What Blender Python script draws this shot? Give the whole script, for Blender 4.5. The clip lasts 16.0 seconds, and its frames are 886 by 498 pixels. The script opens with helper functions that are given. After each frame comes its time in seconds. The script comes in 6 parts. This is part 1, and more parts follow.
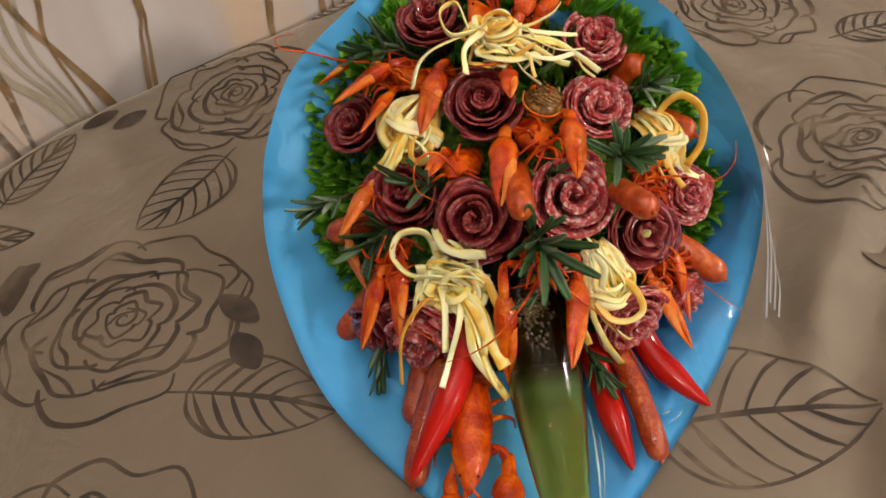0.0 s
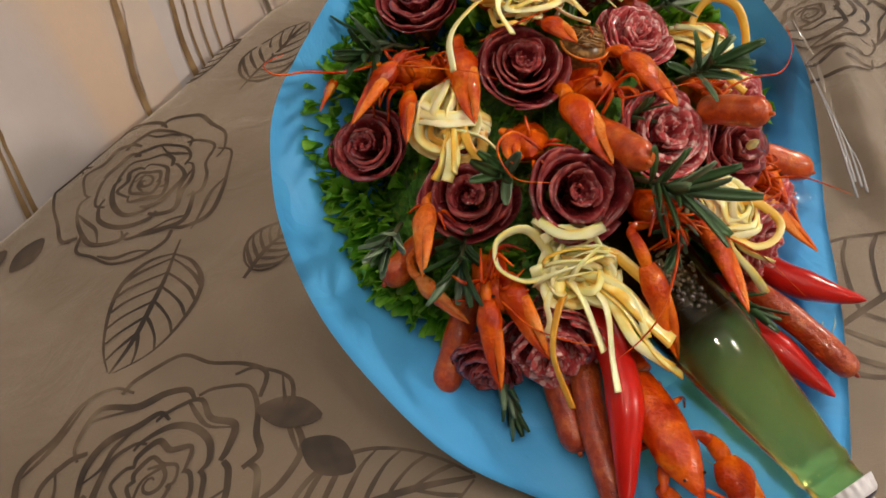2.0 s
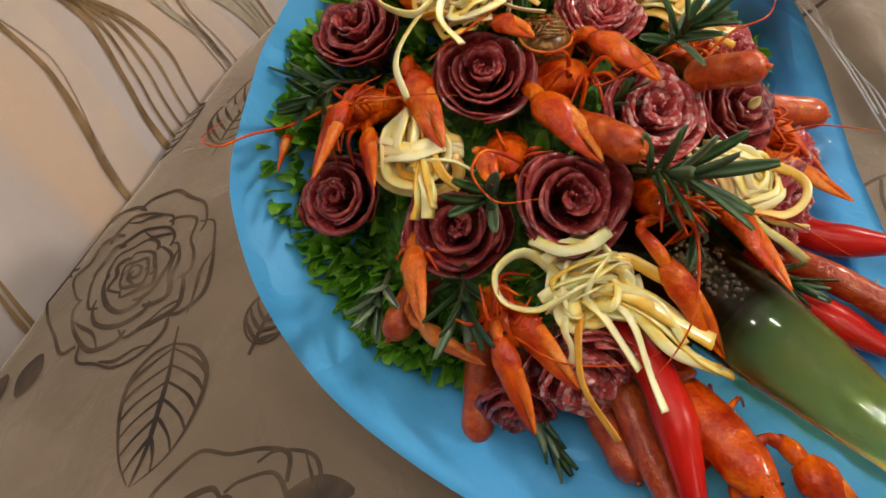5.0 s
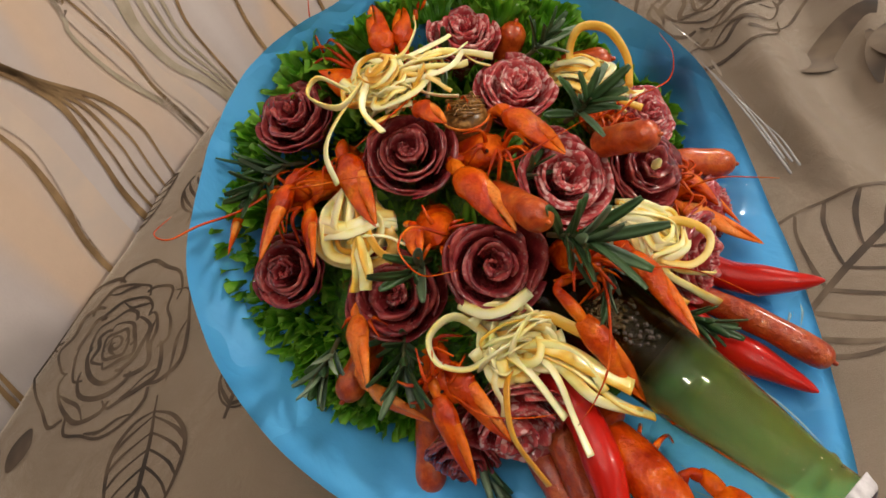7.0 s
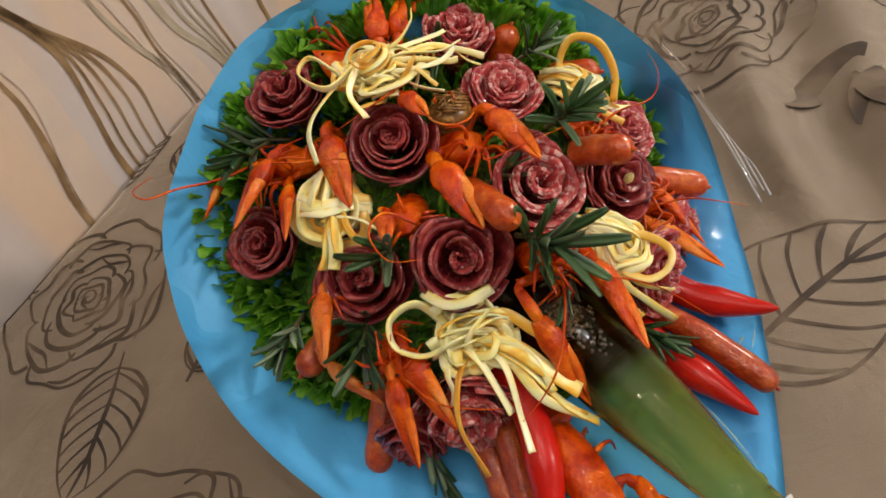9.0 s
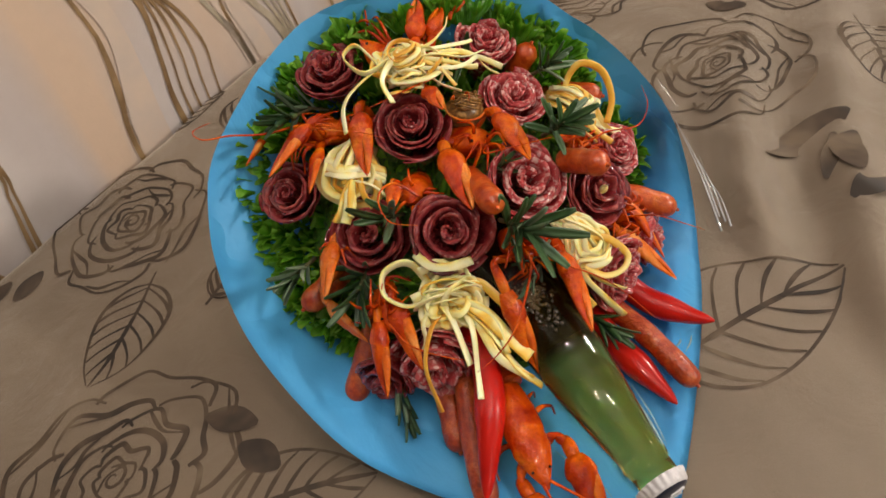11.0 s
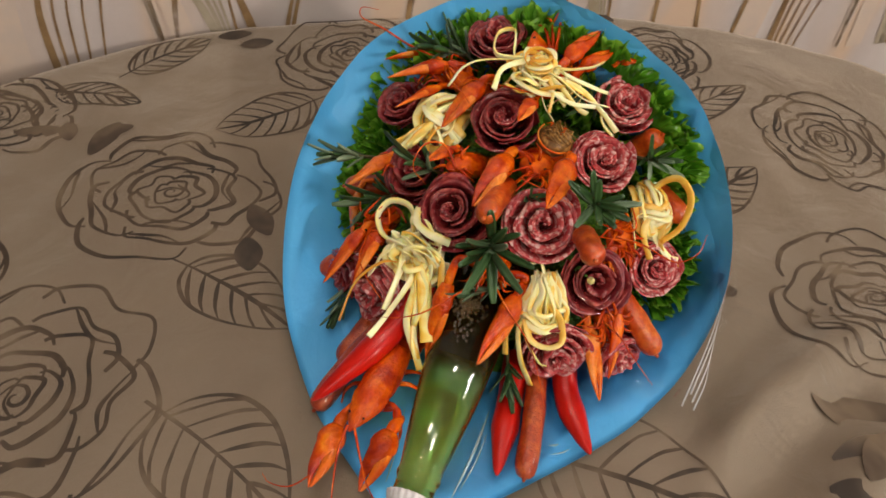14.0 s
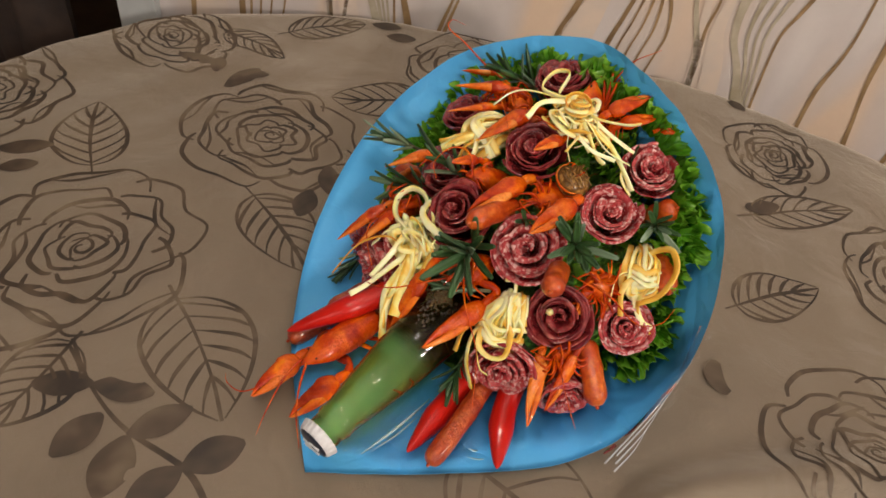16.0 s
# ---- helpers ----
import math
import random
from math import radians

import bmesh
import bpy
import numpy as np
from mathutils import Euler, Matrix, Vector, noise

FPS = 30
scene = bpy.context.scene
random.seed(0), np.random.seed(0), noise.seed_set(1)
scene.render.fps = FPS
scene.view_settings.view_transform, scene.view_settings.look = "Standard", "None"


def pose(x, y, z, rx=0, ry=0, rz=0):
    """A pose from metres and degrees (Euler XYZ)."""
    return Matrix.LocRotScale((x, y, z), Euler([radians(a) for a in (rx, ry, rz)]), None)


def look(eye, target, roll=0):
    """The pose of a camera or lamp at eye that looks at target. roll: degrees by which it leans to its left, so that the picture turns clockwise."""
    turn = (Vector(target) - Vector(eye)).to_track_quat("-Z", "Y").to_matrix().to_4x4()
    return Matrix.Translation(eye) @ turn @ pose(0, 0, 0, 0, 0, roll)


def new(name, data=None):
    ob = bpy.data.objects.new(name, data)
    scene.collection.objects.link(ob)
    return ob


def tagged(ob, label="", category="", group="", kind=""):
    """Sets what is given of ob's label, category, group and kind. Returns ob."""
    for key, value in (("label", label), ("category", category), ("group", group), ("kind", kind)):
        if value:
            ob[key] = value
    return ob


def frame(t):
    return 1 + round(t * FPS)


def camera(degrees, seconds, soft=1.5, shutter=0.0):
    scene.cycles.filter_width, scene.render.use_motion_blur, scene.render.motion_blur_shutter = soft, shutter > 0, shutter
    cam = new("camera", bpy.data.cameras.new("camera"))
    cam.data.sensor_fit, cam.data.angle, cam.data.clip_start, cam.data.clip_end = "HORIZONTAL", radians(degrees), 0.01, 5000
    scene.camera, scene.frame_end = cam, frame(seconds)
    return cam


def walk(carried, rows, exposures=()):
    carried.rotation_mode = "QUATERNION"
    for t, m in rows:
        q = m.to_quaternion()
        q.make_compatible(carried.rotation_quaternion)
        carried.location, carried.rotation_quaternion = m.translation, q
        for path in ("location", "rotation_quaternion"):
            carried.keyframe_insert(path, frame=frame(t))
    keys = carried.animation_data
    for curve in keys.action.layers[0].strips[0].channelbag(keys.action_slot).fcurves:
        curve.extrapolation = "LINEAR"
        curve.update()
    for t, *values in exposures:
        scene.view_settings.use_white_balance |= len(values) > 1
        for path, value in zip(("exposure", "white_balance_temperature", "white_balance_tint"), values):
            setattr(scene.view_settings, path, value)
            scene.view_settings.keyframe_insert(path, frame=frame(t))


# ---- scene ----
cam = camera(64.7, 16.0, soft=1.6, shutter=0.3)
PATH = [
    (0, (0.056, 0.067, 0.443), (-0.026, 1.38, -1.063), -7.8),
    (0.5, (0.038, 0.078, 0.432), (0.071, 1.384, -1.082), -9.9),
    (1, (-0.019, 0.092, 0.431), (0.248, 1.401, -1.057), -9.8),
    (1.5, (-0.061, 0.128, 0.415), (0.25, 1.433, -1.068), -14.4),
    (2, (-0.082, 0.141, 0.394), (0.269, 1.422, -1.101), -14.1),
    (2.5, (-0.089, 0.14, 0.389), (0.273, 1.423, -1.102), -15.0),
    (3, (-0.088, 0.132, 0.384), (0.263, 1.425, -1.101), -19.4),
    (3.5, (-0.085, 0.131, 0.378), (0.248, 1.424, -1.111), -21.8),
    (3.7, (-0.086, 0.137, 0.379), (0.24, 1.427, -1.114), -22.4),
    (5.8, (-0.031, 0.17, 0.37), (0.256, 1.514, -1.083), -31.4),
    (6, (-0.03, 0.163, 0.376), (0.257, 1.503, -1.081), -31.7),
    (6.5, (-0.022, 0.145, 0.389), (0.294, 1.503, -1.045), -31.7),
    (7, (-0.016, 0.138, 0.396), (0.325, 1.507, -1.022), -31.5),
    (7.5, (-0.01, 0.141, 0.396), (0.335, 1.516, -1.015), -31.6),
    (8, (-0.008, 0.146, 0.39), (0.331, 1.516, -1.027), -31.5),
    (8.5, (-0.008, 0.142, 0.389), (0.333, 1.5, -1.039), -29.6),
    (9, (-0.01, 0.124, 0.398), (0.341, 1.469, -1.039), -24.8),
    (9.5, (-0.016, 0.108, 0.406), (0.329, 1.455, -1.032), -23.0),
    (10, (-0.024, 0.093, 0.416), (0.325, 1.446, -1.014), -20.5),
    (10.2, (-0.024, 0.087, 0.42), (0.324, 1.443, -1.008), -20.0),
    (12.3, (0.047, 0.012, 0.461), (0.09, 1.412, -0.967), -6.4),
    (12.5, (0.061, 0.008, 0.463), (0.052, 1.43, -0.943), -4.1),
    (13, (0.094, 0.002, 0.464), (-0.059, 1.418, -0.94), -1.8),
    (13.5, (0.135, -0.005, 0.466), (-0.138, 1.378, -0.953), 1.6),
    (14, (0.155, 0.021, 0.464), (-0.228, 1.341, -0.989), 5.4),
    (14.5, (0.173, 0.035, 0.459), (-0.323, 1.293, -1.014), 8.4),
    (15, (0.233, 0.052, 0.476), (-0.418, 1.236, -0.999), 9.3),
    (15.5, (0.267, 0.052, 0.491), (-0.481, 1.204, -0.963), 10.2),
    (16, (0.283, 0.036, 0.491), (-0.513, 1.183, -0.941), 11.2),
]

walk(cam, [(t, look(eye, target, roll)) for t, eye, target, roll in PATH], exposures=[(0, 0.0), (16, 0.0)])

# ---------------------------------------------------------------- light
world = bpy.data.worlds.new("room_air")
scene.world = world
world.use_nodes = True
world.node_tree.nodes["Background"].inputs[0].default_value = (1.0, 0.95, 0.9, 1)
world.node_tree.nodes["Background"].inputs[1].default_value = 0.02

LAMP, ARM = Vector((0.12, -0.08, 1.72)), 0.5
for k in range(5):
    a = 2 * math.pi * k / 5 + 0.3
    d = bpy.data.lights.new("bulb_light", "POINT")
    d.energy, d.color, d.shadow_soft_size = 8.4, (1.0, 0.925, 0.84), 0.03
    new("bulb_light", d).matrix_world = Matrix.Translation(LAMP + Vector((ARM * math.cos(a), ARM * math.sin(a), -0.03)))
# first is the key that reflections suggest; second is added to brighten the right cloth
SIDE_LIGHTS = ((2.84, -1.6, 1.75), (2.84, 0.9, 1.4))
for place, power, tint in zip(SIDE_LIGHTS, (84.0, 40.0), ((1.0, 0.91, 0.81), (1.0, 0.92, 0.83))):
    d = bpy.data.lights.new("side_light", "AREA")
    d.shape, d.size, d.energy, d.color = "DISK", 0.3, power, tint
    new("side_light", d).matrix_world = look(place, (0.15, 0.4, 0.1))
# soft fill added on the viewer's side; no window or lamp is known there
d = bpy.data.lights.new("front_fill_light", "AREA")
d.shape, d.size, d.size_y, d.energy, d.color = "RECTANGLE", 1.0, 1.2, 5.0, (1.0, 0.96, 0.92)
new("front_fill_light", d).matrix_world = look((0.3, -2.04, 1.0), (0.1, 0.4, 0.1))


# ---------------------------------------------------------------- helpers
def obj(name, verts, faces, material, parent=None, label="", smooth=True, m=None):
    me = bpy.data.meshes.new(name)
    me.from_pydata([tuple(v) for v in verts], [], faces)
    me.materials.append(material)
    if smooth:
        me.polygons.foreach_set("use_smooth", [True] * len(me.polygons))
    me.update()
    ob = new(name, me)
    if parent is not None:
        ob.parent = parent
    if m is not None:
        ob.matrix_basis = m
    if label:
        ob["label"] = label
    return ob


def thing(name, label, category, group="", m=None):
    e = new(name)
    e.empty_display_size = 0.01
    if m is not None:
        e.matrix_basis = m
    return tagged(e, label, category, group)


def axes(centre, z, up=None):
    """A frame at centre with its z along z and its y as near as can be to up."""
    z = Vector(z).normalized()
    up = Vector(up if up is not None else (0, 0, 1))
    if abs(up.normalized().dot(z)) > 0.97:
        up = Vector((0, 1, 0.1))
    x = up.cross(z).normalized()
    y = z.cross(x)
    m = Matrix((x, y, z)).transposed().to_4x4()
    m.translation = Vector(centre)
    return m


def spline(pts, n):
    """n points along a smooth curve through pts."""
    p = [Vector(q) for q in pts]
    if len(p) == 2:
        return [p[0].lerp(p[1], i / (n - 1)) for i in range(n)]
    p = [2 * p[0] - p[1]] + p + [2 * p[-1] - p[-2]]
    out, segs = [], len(p) - 3
    for i in range(n):
        s = i / (n - 1) * segs
        k = min(int(s), segs - 1)
        f = s - k
        a, b, c, e = p[k:k + 4]
        out.append(0.5 * ((2 * b) + (c - a) * f + (2 * a - 5 * b + 4 * c - e) * f * f + (3 * b - a - 3 * c + e) * f ** 3))
    return out


def tube(path, radius, sides=10, flat=1.0, up=None, cap=True):
    """Verts and faces of a tube along path; radius(s) with s from 0 to 1, flat squeezes it across up."""
    verts, faces, n = [], [], len(path)
    ref = Vector(up) if up is not None else None
    prev = None
    for i, p in enumerate(path):
        t = (path[min(i + 1, n - 1)] - path[max(i - 1, 0)]).normalized()
        if ref is not None and prev is None:
            side = ref.cross(t)
        elif prev is None:
            side = Vector((0.3, 0.2, 0.9)).cross(t)
        else:
            side = prev - t * prev.dot(t)
        if side.length < 1e-6:
            side = Vector((1, 0.3, 0)).cross(t)
        side.normalize()
        prev = side
        nor = t.cross(side)
        r = radius(i / (n - 1))
        for k in range(sides):
            a = 2 * math.pi * k / sides
            verts.append(p + side * (r * math.cos(a)) + nor * (r * flat * math.sin(a)))
    for i in range(n - 1):
        for k in range(sides):
            k2 = (k + 1) % sides
            faces.append((i * sides + k, i * sides + k2, (i + 1) * sides + k2, (i + 1) * sides + k))
    if cap:
        faces.append(tuple(range(sides - 1, -1, -1)))
        faces.append(tuple((n - 1) * sides + k for k in range(sides)))
    return verts, faces


def join(*pieces):
    verts, faces = [], []
    for v, f in pieces:
        o = len(verts)
        verts += list(v)
        faces += [tuple(i + o for i in q) for q in f]
    return verts, faces


def lathe(profile, sides=40):
    verts, faces = [], []
    for r, z in profile:
        for k in range(sides):
            a = 2 * math.pi * k / sides
            verts.append(Vector((r * math.cos(a), r * math.sin(a), z)))
    for i in range(len(profile) - 1):
        for k in range(sides):
            k2 = (k + 1) % sides
            faces.append((i * sides + k, i * sides + k2, (i + 1) * sides + k2, (i + 1) * sides + k))
    return verts, faces


def grid_faces(nu, nv, closed=False):
    """Faces of a grid of nu columns of nv points; closed joins the last column to the first."""
    out = []
    for i in range(nu if closed else nu - 1):
        i2 = (i + 1) % nu
        for j in range(nv - 1):
            out.append((i * nv + j, i2 * nv + j, i2 * nv + j + 1, i * nv + j + 1))
    return out


# ---------------------------------------------------------------- materials
def material(name, rough=0.5, colour=(0.5, 0.5, 0.5)):
    m = bpy.data.materials.new(name)
    m.use_nodes = True
    b = m.node_tree.nodes["Principled BSDF"]
    b.inputs["Roughness"].default_value = rough
    b.inputs["Base Color"].default_value = (*colour, 1)
    return m, m.node_tree, b


def coords(nt, scale=(1, 1, 1)):
    tc = nt.nodes.new("ShaderNodeTexCoord")
    mp = nt.nodes.new("ShaderNodeMapping")
    mp.inputs["Scale"].default_value = scale
    nt.links.new(tc.outputs["Object"], mp.inputs["Vector"])
    return mp.outputs[0]


def noise_tex(nt, vec, scale, detail=4, rough=0.55, distort=0.0):
    n = nt.nodes.new("ShaderNodeTexNoise")
    n.inputs["Scale"].default_value = scale
    n.inputs["Detail"].default_value = detail
    n.inputs["Roughness"].default_value = rough
    n.inputs["Distortion"].default_value = distort
    nt.links.new(vec, n.inputs["Vector"])
    return n.outputs["Fac"]


def ramp(nt, fac, stops):
    r = nt.nodes.new("ShaderNodeValToRGB")
    e = r.color_ramp.elements
    while len(e) < len(stops):
        e.new(0.5)
    for el, (p, c) in zip(e, stops):
        el.position, el.color = p, (*c, 1) if len(c) == 3 else c
    nt.links.new(fac, r.inputs["Fac"])
    return r.outputs["Color"]


def mix(nt, fac, a, b, mode="MIX"):
    n = nt.nodes.new("ShaderNodeMix")
    n.data_type, n.blend_type = "RGBA", mode
    for sock, val in ((n.inputs[0], fac), (n.inputs[6], a), (n.inputs[7], b)):
        if isinstance(val, (int, float)):
            sock.default_value = val
        elif isinstance(val, tuple):
            sock.default_value = (*val, 1)
        else:
            nt.links.new(val, sock)
    return n.outputs[2]


def math_node(nt, op, a, b=0.0):
    n = nt.nodes.new("ShaderNodeMath")
    n.operation = op
    for sock, val in ((n.inputs[0], a), (n.inputs[1], b)):
        if isinstance(val, (int, float)):
            sock.default_value = val
        else:
            nt.links.new(val, sock)
    return n.outputs[0]


def bump(nt, bsdf, height, strength, dist):
    n = nt.nodes.new("ShaderNodeBump")
    n.inputs["Strength"].default_value = strength
    n.inputs["Distance"].default_value = dist
    nt.links.new(height, n.inputs["Height"])
    nt.links.new(n.outputs[0], bsdf.inputs["Normal"])


def random_value(nt):
    return nt.nodes.new("ShaderNodeObjectInfo").outputs["Random"]


def shifted(nt):
    """Object coordinates, moved apart from piece to piece."""
    tc = nt.nodes.new("ShaderNodeTexCoord")
    add = nt.nodes.new("ShaderNodeVectorMath")
    add.operation = "ADD"
    nt.links.new(tc.outputs["Object"], add.inputs[0])
    mul = math_node(nt, "MULTIPLY", random_value(nt), 3.7)
    nt.links.new(mul, add.inputs[1])
    return add.outputs[0]


def cells(nt, vec, scale, feature="F1", out="Distance"):
    v = nt.nodes.new("ShaderNodeTexVoronoi")
    v.feature = feature
    v.inputs["Scale"].default_value = scale
    nt.links.new(vec, v.inputs["Vector"])
    return v.outputs[out]


def salami(name, dark):
    """Sliced salami: lean meat, soft pale flecks of fat, an oily sheen."""
    m, nt, b = material(name, 0.2)
    vec = shifted(nt)
    big = noise_tex(nt, vec, 70, 3, 0.6, 0.8)
    meat = ramp(nt, big, [(0.3, (0.10, 0.008, 0.012) if dark else (0.30, 0.018, 0.026)), (0.5, (0.25, 0.022, 0.026) if dark else (0.46, 0.05, 0.055)), (0.72, (0.46, 0.072, 0.055) if dark else (0.58, 0.10, 0.095))])
    spots = noise_tex(nt, vec, 210 if dark else 170, 2, 0.5, 1.4)
    fat = ramp(nt, spots, [(0.62 if dark else 0.53, (0, 0, 0)), (0.72 if dark else 0.61, (0.7, 0.7, 0.7))])
    col = mix(nt, fat, meat, (0.42, 0.12, 0.09) if dark else (0.70, 0.36, 0.33))
    # coarser flecks, each of its own size
    bent = mix(nt, 0.004, vec, noise_tex(nt, vec, 300, 2), "ADD")
    size = 230 if dark else 205
    which = cells(nt, bent, size, "F1", "Color")
    fleck = math_node(nt, "SUBTRACT", math_node(nt, "MULTIPLY", which, 0.36 if dark else 0.66), cells(nt, bent, size))
    col = mix(nt, ramp(nt, fleck, [(0.0, (0, 0, 0)), (0.16, (0.85, 0.85, 0.85))]), col, (0.5, 0.22, 0.19) if dark else (0.78, 0.47, 0.44))
    fine = noise_tex(nt, vec, 650, 2)
    col = mix(nt, 0.15, col, ramp(nt, fine, [(0.3, (0.25, 0.2, 0.2)), (0.7, (1, 1, 1))]), "MULTIPLY")
    nt.links.new(col, b.inputs["Base Color"])
    b.inputs["Subsurface Weight"].default_value = 0.06
    b.inputs["Subsurface Radius"].default_value = (0.003, 0.001, 0.001)
    nt.links.new(ramp(nt, big, [(0.3, (0.16, 0.16, 0.16)), (0.8, (0.34, 0.34, 0.34))]), b.inputs["Roughness"])
    b.inputs["Specular IOR Level"].default_value = 0.3
    b.inputs["Coat Weight"].default_value = 1.0
    b.inputs["Coat Roughness"].default_value = 0.06
    bump(nt, b, math_node(nt, "ADD", big, math_node(nt, "MULTIPLY", spots, 0.5)), 0.28, 0.0012)
    return m


SALAMI_DARK = salami("dark_salami", True)
SALAMI_PINK = salami("marbled_salami", False)


def crayfish_shell(name, pale):
    m, nt, b = material(name, 0.2)
    vec = shifted(nt)
    big = noise_tex(nt, vec, 52, 2.5, 0.6, 0.4)
    col = ramp(nt, big, [(0.32, (0.30, 0.014, 0.001)), (0.48, (0.56, 0.050, 0.001)), (0.62, (0.76, 0.125, 0.002)), (0.76, (0.90, 0.26, 0.010))] if not pale else
               [(0.3, (0.62, 0.08, 0.005)), (0.5, (0.8, 0.18, 0.012)), (0.75, (0.86, 0.35, 0.075))])
    dots = cells(nt, vec, 420)
    col = mix(nt, 0.28, col, ramp(nt, dots, [(0.1, (0.55, 0.4, 0.35)), (0.5, (1, 1, 1))]), "MULTIPLY")
    nt.links.new(col, b.inputs["Base Color"])
    fine = noise_tex(nt, vec, 420, 3)
    b.inputs["Specular IOR Level"].default_value = 0.25
    b.inputs["Coat Weight"].default_value = 0.4
    b.inputs["Coat Roughness"].default_value = 0.06
    bump(nt, b, math_node(nt, "ADD", math_node(nt, "MULTIPLY", dots, 0.6), fine), 0.7, 0.001)
    return m


SHELL = crayfish_shell("boiled_shell", False)
SHELL_PALE = crayfish_shell("pale_shell", True)

SHELL_BROWN, nt, b = material("olive_brown_shell", 0.3)
vec = shifted(nt)
nt.links.new(ramp(nt, noise_tex(nt, vec, 120, 4, 0.6, 1.0), [(0.3, (0.04, 0.022, 0.006)), (0.5, (0.22, 0.1, 0.02)), (0.68, (0.6, 0.34, 0.1))]), b.inputs["Base Color"])

EYE_BLACK, nt, b = material("black_eye", 0.12, (0.01, 0.008, 0.008))


def sausage_skin(name, rough_kind):
    m, nt, b = material(name, 0.3)
    vec = shifted(nt)
    big = noise_tex(nt, vec, 70, 4, 0.6, 0.5)
    if rough_kind:
        col = ramp(nt, big, [(0.3, (0.28, 0.022, 0.004)), (0.5, (0.46, 0.06, 0.008)), (0.7, (0.62, 0.15, 0.03))])
    else:
        col = ramp(nt, big, [(0.3, (0.40, 0.035, 0.003)), (0.5, (0.58, 0.085, 0.007)), (0.7, (0.72, 0.18, 0.022))])
    nt.links.new(col, b.inputs["Base Color"])
    b.inputs["Subsurface Weight"].default_value = 0.1
    b.inputs["Subsurface Radius"].default_value = (0.004, 0.0015, 0.001)
    specks = noise_tex(nt, vec, 260, 2, 0.5, 0.6)
    col = mix(nt, 0.7, col, ramp(nt, specks, [(0.4, (0.7, 0.45, 0.4)), (0.6, (1, 1, 1))]), "MULTIPLY")
    nt.links.new(col, b.inputs["Base Color"])
    b.inputs["Coat Weight"].default_value = 0.4
    b.inputs["Coat Roughness"].default_value = 0.14
    wr = noise_tex(nt, vec, 300, 3, 0.6)
    bump(nt, b, wr, 0.9 if rough_kind else 0.4, 0.0018)
    return m


SAUSAGE = sausage_skin("smooth_sausage_skin", False)
SAUSAGE_RED = sausage_skin("coarse_sausage_skin", True)

CHILI, nt, b = material("red_pepper_skin", 0.3)
vec = shifted(nt)
nt.links.new(ramp(nt, noise_tex(nt, vec, 25, 3), [(0.3, (0.42, 0.005, 0.003)), (0.7, (0.6, 0.013, 0.006))]), b.inputs["Base Color"])
b.inputs["Coat Weight"].default_value = 0.5
b.inputs["Coat Roughness"].default_value = 0.05
b.inputs["Specular IOR Level"].default_value = 0.2
bump(nt, b, noise_tex(nt, vec, 60, 2), 0.15, 0.002)

def cheese_tone(name, stops):
    m, nt, b = material(name, 0.34)
    vec = shifted(nt)
    tone = math_node(nt, "ADD", math_node(nt, "MULTIPLY", noise_tex(nt, vec, 38, 3, 0.6, 0.6), 0.8), math_node(nt, "MULTIPLY", random_value(nt), 0.2))
    at = nt.nodes.new("ShaderNodeAttribute")
    at.attribute_name = "skin"
    tone = math_node(nt, "ADD", tone, math_node(nt, "MULTIPLY", at.outputs["Fac"], 0.2))
    nt.links.new(ramp(nt, tone, stops), b.inputs["Base Color"])
    b.inputs["Subsurface Weight"].default_value = 0.35
    b.inputs["Subsurface Radius"].default_value = (0.004, 0.003, 0.002)
    b.inputs["Coat Weight"].default_value = 0.35
    b.inputs["Coat Roughness"].default_value = 0.12
    bump(nt, b, noise_tex(nt, coords(nt, (1, 1, 1)), 500, 3), 0.25, 0.0005)
    return m


CHEESE = cheese_tone("cream_cheese_string", [(0.47, (1.0, 0.95, 0.57)), (0.61, (0.98, 0.87, 0.33)), (0.75, (0.93, 0.60, 0.08)), (0.92, (0.78, 0.36, 0.02))])
CHEESE_GOLD = cheese_tone("smoked_cheese_skin", [(0.35, (0.95, 0.76, 0.28)), (0.55, (0.88, 0.53, 0.07)), (0.75, (0.74, 0.33, 0.02))])

ROSEMARY, nt, b = material("rosemary_leaf", 0.38)
vec = shifted(nt)
col = ramp(nt, noise_tex(nt, vec, 60, 3), [(0.3, (0.018, 0.05, 0.016)), (0.7, (0.055, 0.125, 0.035))])
col = mix(nt, ramp(nt, random_value(nt), [(0.75, (0, 0, 0)), (1.0, (0.7, 0.7, 0.7))]), col, (0.22, 0.3, 0.2))
nt.links.new(col, b.inputs["Base Color"])

ROSEMARY_PALE, nt, b = material("rosemary_leaf_underside", 0.5)
nt.links.new(ramp(nt, noise_tex(nt, shifted(nt), 60, 3), [(0.3, (0.13, 0.2, 0.11)), (0.7, (0.3, 0.38, 0.26))]), b.inputs["Base Color"])

STEM, nt, b = material("rosemary_stem", 0.6)
nt.links.new(ramp(nt, noise_tex(nt, coords(nt), 200, 3), [(0.3, (0.05, 0.06, 0.02)), (0.7, (0.14, 0.12, 0.05))]), b.inputs["Base Color"])

